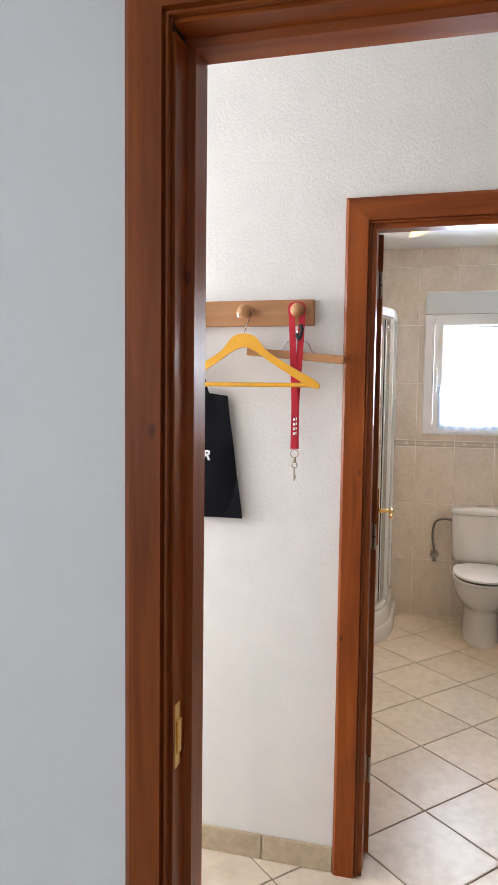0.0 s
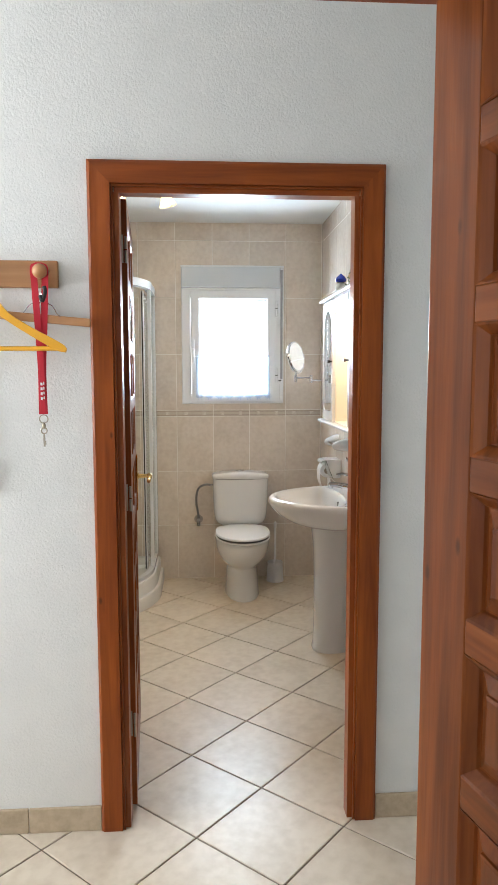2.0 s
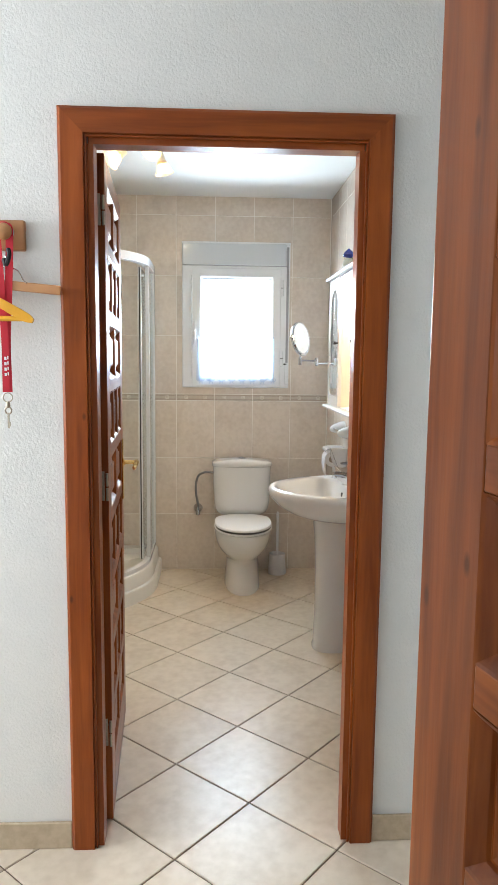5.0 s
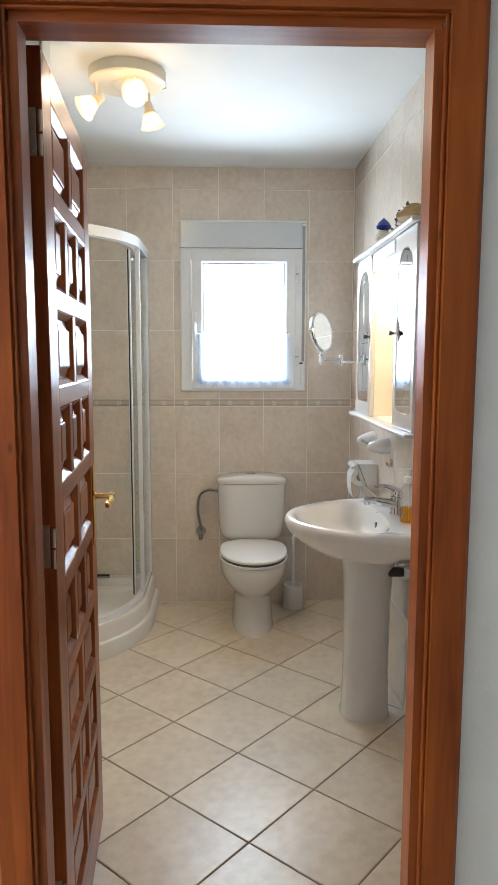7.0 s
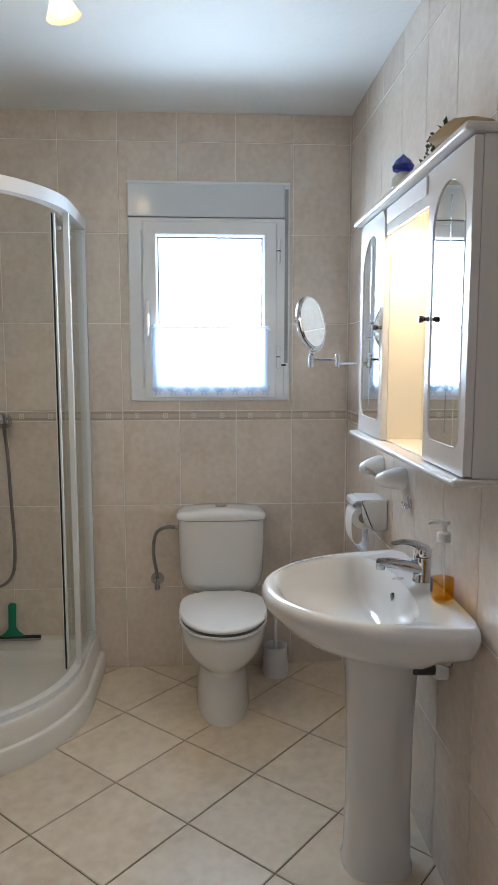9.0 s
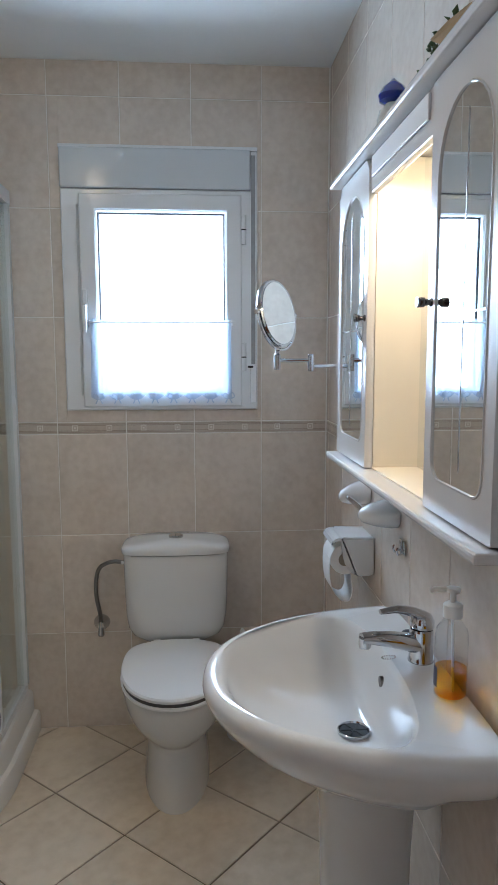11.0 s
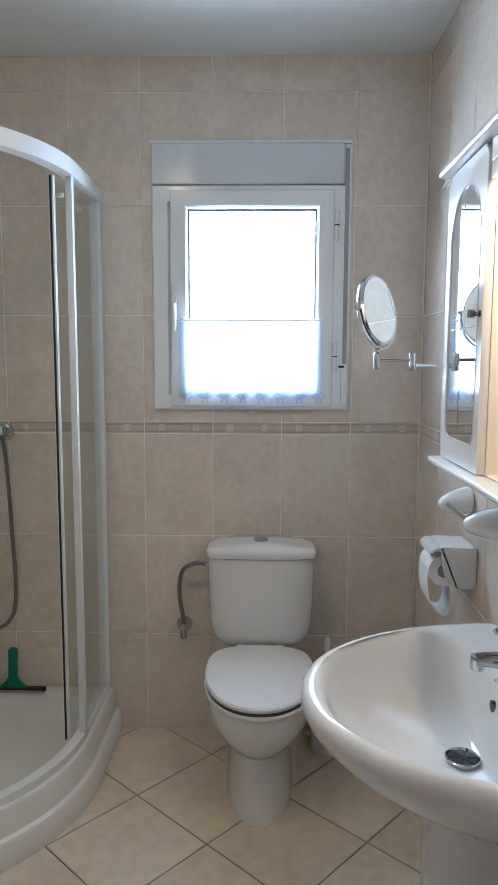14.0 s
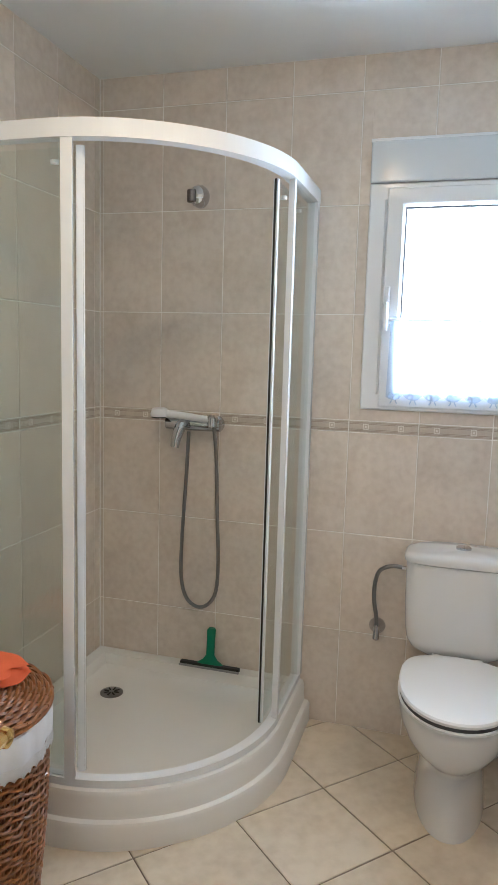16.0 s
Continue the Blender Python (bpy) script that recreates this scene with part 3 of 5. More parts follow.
for z in (1.376, 1.831):
    bm = bmesh.new()
    for k in (0, 0.052):
        lathe([(0.001, 0), (0.0085, 0.001), (0.0085, 0.05), (0.001, 0.051)], (0.772 - wc, -0.024, z - WZ0 + k), 12, bm=bm)
    hinge = part("sash_hinge", bm, PVC, win)
    part("hinge_pin", lathe([(0.001, 0), (0.0092, 0.0005), (0.0092, 0.0045), (0.001, 0.005)], (0.772 - wc, -0.024, z - WZ0 + 0.049), 12), BLACK, hinge, "black hinge ring")
bm = wbox(0.193, 0.211, -0.032, -0.019, 1.531, 1.671, 0.004)
h = part("handle_base", bm, PVC, win)
bm = tube(smooth_line([(0.202 - wc, -0.035, 1.601 - WZ0), (0.202 - wc, -0.052, 1.606 - WZ0), (0.202 - wc, -0.055, 1.571 - WZ0), (0.202 - wc, -0.053, 1.516 - WZ0)], 4), 0.0085, 8)
part("window_lever", bm, PVC, h, smooth=True)
part("strap_clip", wbox(0.786, 0.806, -0.030, -0.022, 1.388, 1.396, 0.002), BLACK, win, "black strap clip")
part("sill_board", wbox(WX0, WX1, 0.07, 0.25, WZ0 - 0.02, WZ0 + 0.002, 0.002), PVC, win)
structure("backdrop", solid(-40, 40, 60, 60.1, -5, 40), material("hazy_white_sky", (0.9, 0.95, 1.0), 1.0, emit=3.0), "hazy white sky beyond the window", "sky")


def curtain():
    c = thing("cafe_curtain", (0.471, Y_BACK - 0.03, 1.551), "sheer white half curtain with scalloped lace hem", "curtain")
    nx, nz = 120, 22
    rows = []
    for j in range(nz + 1):
        v = j / nz
        row = []
        for i in range(nx + 1):
            u = i / nx
            x = -0.252 + 0.504 * u
            scallop = 0.5 - 0.5 * abs(math.sin(u * math.pi * 7.5 + 0.4))
            z = 0.012 + 0.004 * math.sin(u * 71) * max(0.0, 1 - 8 * v) - v * (0.290 - 0.036 * scallop)
            y = 0.006 * math.sin(u * 46 + 0.6 * math.sin(v * 4)) * (0.5 + 0.7 * v) + 0.003 * math.sin(u * 97 + v * 3)
            row.append((x * (1 + 0.015 * v), y, z))
        rows.append(row)
    bm = bmesh.new()
    vs = [[bm.verts.new(p) for p in r] for r in rows]
    for a, b in zip(vs, vs[1:]):
        for i in range(nx):
            bm.faces.new((a[i], a[i + 1], b[i + 1], b[i]))
    part("cloth", bm, LACE, c, smooth=True)
    for k in range(8):
        bm = bmesh.new()
        u = (k + 0.5 - 0.4 / math.pi) / 7.5
        x0 = -0.252 + 0.504 * u
        if x0 > 0.25:
            bm.free()
            continue
        for s in (-1, 1):
            tube(smooth_line([(x0, -0.012, -0.262), (x0 + s * 0.014, -0.014, -0.253), (x0 + s * 0.020, -0.013, -0.268), (x0 + s * 0.006, -0.012, -0.276), (x0 + s * 0.012, -0.012, -0.290)], 3), 0.0022, 5, bm=bm)
        part("lace_bow", bm, LACE, c, "lace bow on the hem", smooth=True)
    part("rod", tube([(-0.262, -0.006, 0.002), (0.264, -0.006, 0.002)], 0.0030, 8), PLASTIC, c, smooth=True)
    for x in (-0.262, 0.264):
        part("rod_bracket", solid(x - 0.008, x + 0.008, -0.004, 0.009, -0.010, 0.010, 0.002), PLASTIC, c)


curtain()

# ---- toilet ----


def toilet():
    cx = 0.522
    w = thing("toilet", (-0.007, 0, 0), "white ceramic close-coupled toilet with closed lid", "toilet")
    w.scale = (1, 1, 0.967)
    body = [(0.0, 0.114, 4.442, 4.95), (0.010, 0.114, 4.442, 4.95), (0.04, 0.111, 4.448, 4.95), (0.12, 0.106, 4.458, 4.94), (0.185, 0.103, 4.464, 4.94), (0.205, 0.104, 4.462, 4.94), (0.218, 0.112, 4.452, 4.94),
            (0.235, 0.129, 4.430, 4.93), (0.262, 0.150, 4.402, 4.92), (0.295, 0.165, 4.378, 4.91), (0.335, 0.174, 4.362, 4.90), (0.375, 0.178, 4.353, 4.90), (0.392, 0.177, 4.353, 4.90), (0.399, 0.173, 4.357, 4.90), (0.400, 0.15, 4.39, 4.88)]
    part("bowl", loft([egg(cx, yb, yf, hw, z) for z, hw, yf, yb in body]), CERAMIC, w, smooth=True)
    seat = [(0.402, 0.170), (0.405, 0.177), (0.412, 0.178), (0.4155, 0.172)]
    part("seat", loft([egg(cx, 4.80, 4.523 - h, h, z, square=3.2) for z, h in seat]), PLASTIC, w, smooth=True)
    # solid dark ring between seat and lid, standing in for the shade there
    gap = [(0.4150, 0.172), (0.4270, 0.1735)]
    part("lid_gap", loft([egg(cx, 4.79, 4.523 - h, h, z, square=3.2) for z, h in gap]), DARK_PIPE_AND_GAP, w, "dark ring for the shade under the lid")
    lid = [(0.4195, 0.165, 4.36), (0.421, 0.175, 4.348), (0.430, 0.176, 4.346), (0.436, 0.172, 4.351), (0.440, 0.14, 4.39), (0.441, 0.03, 4.52)]
    # the lid rests on buffers, a little raised towards the front
    part("lid", loft([[(x, y, zz + 0.007 * max(0.0, 4.8 - y) / 0.45) for x, y, zz in egg(cx, 4.802, yf, h, z, square=3.4)] for z, h, yf in lid]), PLASTIC, w, smooth=True)
    tank = [(0.40, 0.10, 0.07), (0.425, 0.135, 0.082), (0.442, 0.160, 0.088), (0.470, 0.175, 0.091), (0.52, 0.182, 0.094), (0.60, 0.1855, 0.096), (0.68, 0.187, 0.097), (0.756, 0.188, 0.097)]
    part("cistern", loft([round_rect(cx, 4.992 - hy, hx, hy, z, power=4.2) for z, hx, hy in tank]), CERAMIC, w, smooth=True)
    rings = []
    for z, hx, hy, dome in ((0.758, 0.188, 0.097, 0), (0.760, 0.194, 0.101, 0), (0.772, 0.196, 0.102, 0), (0.780, 0.194, 0.101, 0.2), (0.786, 0.186, 0.096, 0.55), (0.788, 0.16, 0.085, 0.9), (0.789, 0.05, 0.03, 1)):
        rings.append([(x, y, z + 0.016 * dome * (1 - ((x - cx) / 0.2) ** 2)) for x, y, _ in round_rect(cx, 4.996 - 0.102, hx, hy, 0, power=4.2)])
    part("cistern_lid", loft(rings), CERAMIC, w, smooth=True)
    bm = lathe([(0.026, 0.800), (0.026, 0.810), (0.023, 0.8125), (0.001, 0.8125)], (cx, 4.893, 0), 24)
    part("flush_button", bm, CHROME, w, "chrome dual flush button", smooth=True)
    part("button_split", solid(cx - 0.0012, cx + 0.0012, 4.873, 4.913, 0.8122, 0.8132), BLACK, w, "dark split between the two flush buttons")
    for s in (-1, 1):
        part("seat_hinge", lathe([(0.001, -0.012), (0.011, -0.012), (0.011, 0.012), (0.001, 0.012)], (cx + s * 0.07, 4.806, 0.428), 12, axis="x"), PLASTIC, w, smooth=True)
    pts = smooth_line([(0.334, 4.93, 0.698), (0.285, 4.93, 0.702), (0.240, 4.94, 0.678), (0.222, 4.955, 0.625), (0.220, 4.962, 0.555), (0.230, 4.962, 0.495), (0.234, 4.962, 0.455)], 6)
    part("supply_hose", tube(pts, 0.0078, 10), STEEL, w, "braided steel supply hose", smooth=True)
    bm = lathe([(0.010, 0.318), (0.010, 0.336)], (0, 4.93, 0.698), 8, axis="x")
    part("hose_nut", bm, CHROME, w)
    bm = lathe([(0.001, 4.952), (0.012, 4.952), (0.014, 4.968), (0.029, 4.985), (0.031, 4.995)], (0.234, 0, 0.44), 18, axis="y")
    lathe([(0.009, 0.395), (0.013, 0.40), (0.011, 0.425), (0.009, 0.455)], (0.234, 4.960, 0), 12, bm=bm)
    part("stop_valve", bm, CHROME, w, "chrome stop valve", smooth=True)


toilet()


def toilet_brush():
    b = thing("toilet_brush", (0.757, 4.895, 0), "white plastic toilet brush in its holder", "toilet brush")
    bm = lathe([(0.058, 0.0), (0.060, 0.004), (0.052, 0.12), (0.054, 0.136), (0.050, 0.136), (0.046, 0.02), (0.001, 0.018)], (0, 0, 0), 28)
    part("holder", bm, PLASTIC, b, smooth=True)
    bm = lathe([(0.03, 0.03), (0.034, 0.06), (0.03, 0.10), (0.009, 0.12), (0.0075, 0.36), (0.010, 0.38), (0.010, 0.41), (0.004, 0.42)], (0, 0, 0), 14)
    part("brush_handle", bm, PLASTIC, b, smooth=True)


toilet_brush()

# ---- washbasin ----
BY = 3.70


def outline_basin(front, half, back, z, n=72, px=2.15):
    """Plan of the basin: an oval front, squared towards the wall."""
    mid = 0.985
    ring = []
    for i in range(n):
        a = 2 * math.pi * i / n
        c, s = math.cos(a), math.sin(a)
        e = 2 / (px if c < 0 else 7.0)
        x = mid + (mid - front if c < 0 else back - mid) * math.copysign(abs(c) ** e, c)
        k = (x - front) / (back - front)
        y = BY + half * math.copysign(abs(s) ** (2 / (2.15 if c < 0 else 7.0)), s) * (0.955 + 0.05 * k + 0.10 * k * k)
        ring.append((x, y, z))
    return ring


def bowl_ring(front, half, back, z, cx=0.90, cy=BY, n=72):
    ring = []
    for i in range(n):
        a = 2 * math.pi * i / n
        c, s = math.cos(a), math.sin(a)
        x = cx + (cx - front if c < 0 else back - cx) * math.copysign(abs(c) ** (2 / (2.1 if c < 0 else 2.4)), c)
        ring.append((x, cy + half * math.copysign(abs(s) ** (2 / 2.15), s), z))
    return ring


def washbasin():
    w = thing("washbasin", (-0.003, 0, 0), "white ceramic pedestal washbasin with rounded front", "washbasin")
    w.scale = (1, 1, 0.952)
    rings = [outline_basin(0.81, 0.15, 1.06, 0.696), outline_basin(0.75, 0.215, 1.07, 0.708), outline_basin(0.69, 0.272, 1.078, 0.732), outline_basin(0.643, 0.298, 1.081, 0.766),
             outline_basin(0.613, 0.313, 1.083, 0.800), outline_basin(0.603, 0.322, 1.084, 0.818), outline_basin(0.600, 0.325, 1.084, 0.830), outline_basin(0.603, 0.322, 1.083, 0.842),
             outline_basin(0.609, 0.316, 1.081, 0.850), outline_basin(0.618, 0.308, 1.078, 0.8545), outline_basin(0.627, 0.299, 1.075, 0.855),
             bowl_ring(0.634, 0.288, 0.986, 0.853), bowl_ring(0.642, 0.278, 0.981, 0.847), bowl_ring(0.650, 0.268, 0.977, 0.832), bowl_ring(0.668, 0.252, 0.970, 0.80), bowl_ring(0.70, 0.235, 0.962, 0.765),
             bowl_ring(0.755, 0.185, 0.954, 0.737), bowl_ring(0.82, 0.11, 0.945, 0.718), bowl_ring(0.868, 0.05, 0.935, 0.710, 0.903), bowl_ring(0.881, 0.022, 0.925, 0.708, 0.903)]
    # the underside rises towards the wall
    for ring, lift in zip(rings, (0.030, 0.030, 0.022, 0.010)):
        ring[:] = [(x, y, z + lift * min(1.0, max(0.0, (x - 0.95) / 0.05))) for x, y, z in ring]
    part("basin", loft(rings), CERAMIC, w, smooth=True)
    ped = [(0.0, 0.098, 0.092), (0.012, 0.098, 0.092), (0.03, 0.093, 0.088), (0.2, 0.088, 0.086), (0.45, 0.09, 0.09), (0.60, 0.096, 0.098), (0.67, 0.104, 0.108), (0.698, 0.106, 0.112)]
    part("pedestal", loft([round_rect(0.928, BY, hx, hy, z, power=2.6) for z, hx, hy in ped]), CERAMIC, w, smooth=True)
    bm = lathe([(0.033, 0.7105), (0.033, 0.7165), (0.031, 0.718), (0.028, 0.7125), (0.001, 0.711)], (0.903, BY, 0), 28)
    drain = part("drain_ring", bm, CHROME, w, "chrome drain", smooth=True)
    # flat black disc in place of the shade inside the drain
    part("drain_hole", lathe([(0.0275, 0.7125), (0.0275, 0.7150), (0.001, 0.7150)], (0.903, BY, 0), 24), BLACK, drain)
    bm = lathe([(0.001, 0.7151), (0.008, 0.7152), (0.008, 0.7165), (0.001, 0.717)], (0.903, BY, 0), 14)
    for k in range(3):
        a = math.pi * k / 3
        tube([(0.903 - 0.027 * math.cos(a), BY - 0.027 * math.sin(a), 0.7158), (0.903 + 0.027 * math.cos(a), BY + 0.027 * math.sin(a), 0.7158)], 0.0018, 6, bm=bm)
    part("drain_cross", bm, BLACK, drain, "dark cross bars", smooth=True)
    bm = lathe([(0.001, 0.962), (0.010, 0.962), (0.010, 0.972), (0.001, 0.972)], (0.003, BY + 0.04, 0.80), 16, axis="x", sy=1.2)
    part("overflow_hole", bm, DARK_METAL, w)
    # trap pipe under the basin
    bm = tube(smooth_line([(0.95, BY - 0.060, 0.636), (0.985, BY - 0.068, 0.635), (1.02, BY - 0.070, 0.634), (1.056, BY - 0.070, 0.634)], 5), 0.0205, 16)
    part("waste_pipe", bm, DARK_PIPE_AND_GAP, w, "dark grey waste pipe", smooth=True)
    bm = tube([(1.053, BY - 0.070, 0.632), (1.060, BY - 0.070, 0.632), (1.085, BY - 0.070, 0.632)], [0.026, 0.032, 0.032], 18)
    part("pipe_collar", bm, PLASTIC, w, smooth=True)
    bm = lathe([(0.001, 1.02), (0.012, 1.022), (0.015, 1.05), (0.025, 1.075), (0.026, 1.084)], (0, BY - 0.105, 0.676), 14, axis="x")
    part("angle_valve", bm, CHROME, w, smooth=True)


washbasin()


def tap():
    t = thing("tap", (1.041, BY + 0.022, 0.8105), "chrome single-lever mixer tap on the basin", "tap", turn=10)
    t.scale = (0.92, 0.95, 0.84)
    bm = lathe([(0.0285, 0.0), (0.0285, 0.005), (0.0265, 0.010), (0.0255, 0.05), (0.0262, 0.078), (0.025, 0.084), (0.001, 0.085)], (0, 0, 0), 28)
    part("tap_body", bm, CHROME, t, smooth=True)
    line = smooth_line([(0.004, 0, 0.040), (-0.03, 0, 0.052), (-0.07, 0, 0.063), (-0.11, 0, 0.071), (-0.142, 0, 0.073)], 5)
    r = [0.0245 - 0.0105 * i / (len(line) - 1) for i in range(len(line))]
    bm = tube(line, r, 14)
    lathe([(0.009, 0.050), (0.0125, 0.051), (0.0135, 0.056), (0.0135, 0.075)], (-0.134, 0, 0), 18, bm=bm)
    part("spout", bm, CHROME, t, smooth=True)
    bm = lathe([(0.0245, 0.086), (0.0262, 0.090), (0.0255, 0.104), (0.019, 0.118), (0.009, 0.124), (0.001, 0.125)], (0.002, 0, 0), 24)
    line = smooth_line([(0.006, 0, 0.108), (-0.022, 0, 0.126), (-0.06, 0, 0.136), (-0.10, 0, 0.134)], 5)
    tube(line, [0.0155 - 0.0095 * i / (len(line) - 1) for i in range(len(line))], 10, bm=bm, flat=1.3)
    part("lever", bm, CHROME, t, smooth=True)
    bm = bmesh.new()
    for k in range(16):
        a = 2 * math.pi * k / 16
        lathe([(0.001, -0.0018), (0.0018, 0), (0.001, 0.0018)], (-0.062 + 0.016 * math.cos(a), 0.03 + 0.009 * math.sin(a), 0.003), 6, bm=bm)
    part("plug_chain", bm, CHROME, t, "bead plug chain")
    part("plug", lathe([(0.018, 0), (0.02, 0.006), (0.016, 0.014), (0.004, 0.02)], (-0.005, 0.045, 0.040), 16), BLACK, t, "black rubber plug", smooth=True)


tap()


def soap_bottle():
    b = thing("soap_bottle", (1.046, 3.572, 0.8135), "clear pump bottle a third full of orange soap", "soap bottle")
    b.scale = (1.04, 1.04, 0.94)
    prof = [(0.026, 0.0), (0.0285, 0.004), (0.0285, 0.12), (0.026, 0.135), (0.016, 0.150), (0.014, 0.155), (0.014, 0.162)]
    part("bottle", lathe(prof, seg=24), BOTTLE, b, smooth=True)
    part("liquid", lathe([(0.024, 0.003), (0.0268, 0.006), (0.0268, 0.058), (0.001, 0.058)], seg=24), SOAP, b, smooth=True)
    bm = lathe([(0.0165, 0.158), (0.0165, 0.182), (0.013, 0.185), (0.005, 0.187), (0.005, 0.205), (0.012, 0.207), (0.012, 0.215), (0.001, 0.217)], seg=16)
    tube([(0, 0, 0.211), (-0.03, 0.008, 0.211), (-0.036, 0.01, 0.206)], 0.0048, 8, bm=bm)
    part("pump_head", bm, material("milky_plastic", (0.75, 0.75, 0.72), 0.35), b, smooth=True)
    part("dip_tube", tube([(0, 0, 0.158), (0.004, -0.003, 0.008)], 0.0022, 6), PLASTIC, b)
    bm = bmesh.new()
    rings = []
    for z in (0.022, 0.062):
        rings.append([(0.0289 * math.cos(a), 0.0289 * math.sin(a), z) for a in [radians(150 + 8 * k) for k in range(7)]])
    loft(rings, (False, False), False, bm)
    part("label", bm, material("dark_bottle_label", (0.06, 0.06, 0.10), 0.5), b, "dark printed label")


soap_bottle()

# ---- mirror cabinet ----


def mirror_cabinet():
    xf, y0, y1, z0, z1 = 0.955, 3.222, 4.167, 1.183, 1.838
    c = thing("mirror_cabinet", (X_RIGHT, (y0 + y1) / 2, z0), "white wall cabinet with two arched mirror doors and lit niche", "cabinet")

    def b(xa, xb, ya, yb, za, zb, bev=0.002):
        return solid(xa - X_RIGHT, xb - X_RIGHT, ya - (y0 + y1) / 2, yb - (y0 + y1) / 2, za - z0, zb - z0, bev)
    n0, n1 = 3.487, 3.873
    part("top_board", b(xf - 0.024, 1.084, y0 - 0.015, y1 + 0.012, z1, z1 + 0.017, 0.005), LACQUER, c)
    part("bottom_shelf", b(xf - 0.028, 1.084, y0 - 0.015, y1 + 0.012, z0 - 0.015, z0, 0.005), LACQUER, c)
    for ya in (y0, n0 - 0.016, n1, y1 - 0.016):
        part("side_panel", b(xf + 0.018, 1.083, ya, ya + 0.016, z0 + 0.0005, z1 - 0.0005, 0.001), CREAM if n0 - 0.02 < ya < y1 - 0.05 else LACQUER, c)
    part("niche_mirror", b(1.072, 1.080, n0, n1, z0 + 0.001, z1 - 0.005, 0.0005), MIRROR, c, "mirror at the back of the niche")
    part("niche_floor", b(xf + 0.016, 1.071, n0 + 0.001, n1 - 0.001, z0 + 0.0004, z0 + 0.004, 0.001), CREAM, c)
    pel = part("pelmet", b(xf + 0.004, xf + 0.018, n0 + 0.001, n1 - 0.001, 1.762, z1 - 0.001, 0.002), LACQUER, c, "white lamp pelmet")
    part("lamp_lens", b(xf - 0.001, xf + 0.0035, n0 + 0.02, n1 - 0.02, 1.790, 1.830, 0.001), PLASTIC, pel, "frosted plastic lens strip")
    part("strip_lamp", b(0.985, 1.015, n0 + 0.06, n1 - 0.06, 1.795, 1.828, 0.008), TUBE_LIGHT, c, "lit warm strip lamp behind the pelmet")
    for side, ya, yb in ((1, y0 + 0.001, n0 - 0.002), (-1, n1 + 0.001, y1 - 0.001)):
        w, hgt = yb - ya, z1 - z0 - 0.006
        cy, ref = (ya + yb) / 2 - (y0 + y1) / 2, xf - X_RIGHT
        hw, bot, top = w / 2 - 0.032, 0.050, hgt - 0.048
        n = 14

        def ring(inset, x):
            pts = []
            r = hw - inset
            for k in range(n + 1):
                a = math.pi * k / n
                pts.append((cy + r * math.cos(a), top - hw * 1.0 + (hw - inset) * math.sin(a) * 1.0))
            rc = 0.03
            for k in range(7):
                a = math.pi + math.pi / 2 * k / 6
                pts.append((cy - r + rc + rc * math.cos(a), bot + inset + rc + rc * math.sin(a)))
            for k in range(7):
                a = 1.5 * math.pi + math.pi / 2 * k / 6
                pts.append((cy + r - rc + rc * math.cos(a), bot + inset + rc + rc * math.sin(a)))
            return [(x, u, v + 0.003) for u, v in pts]
        inner = ring(0.0, ref)
        # outer edge points matched to the inner outline
        outer = []
        for _, u, v in inner:
            du, dv = u - cy, v - 0.003 - hgt / 2
            s = min((w / 2) / max(abs(du), 1e-6), (hgt / 2) / max(abs(dv), 1e-6))
            outer.append((ref, cy + du * s, hgt / 2 + dv * s + 0.003))
        back = [(ref + 0.017, u, v) for _, u, v in outer]
        bm = loft([back, [(ref + 0.002, u, v) for _, u, v in outer], [(ref, cy + (u - cy) * 0.99, v) for _, u, v in outer], inner, ring(0.001, ref - 0.0015), ring(0.003, ref - 0.0015), ring(0.0045, ref + 0.002)], caps=(False, False))
        door = part("cabinet_door", bm, LACQUER, c, "white lacquered door with arched rim", smooth=True)
        bm = loft([ring(0.0042, ref + 0.012), ring(0.0042, ref + 0.0012)])
        part("door_mirror", bm, MIRROR, door, "arched mirror with cut lines")
        bm = solid(ref + 0.0006, ref + 0.0013, cy - 0.0015 + side * -0.012, cy + 0.0015 + side * -0.012, bot + 0.03, top - 0.03)
        box(bm, ref + 0.0006, ref + 0.0013, cy - hw + 0.01, cy + hw - 0.01, 0.30, 0.303)
        part("cut_line", bm, material("cut_glass_line", (0.5, 0.52, 0.52), 0.25, metal=0.8), door)
        ky = (yb - 0.018 if side > 0 else ya + 0.018) - (y0 + y1) / 2
        bm = lathe([(0.001, -0.024), (0.0080, -0.0235), (0.0085, -0.021), (0.0072, -0.019), (0.0085, -0.017), (0.0072, -0.015), (0.0080, -0.013), (0.0050, -0.010), (0.0045, -0.003), (0.007, -0.001), (0.007, 0.0005)], (ref, ky, 0.325), 16, axis="x")
        part("knob", bm, DARK_METAL, door, "ribbed dark metal knob", smooth=True)


mirror_cabinet()
lamp("cabinet_lamp_light", "AREA", look((1.014, 3.68, 1.790), (1.014, 3.681, 1.0)), 2.7, WARM, size=(0.03, 0.22))


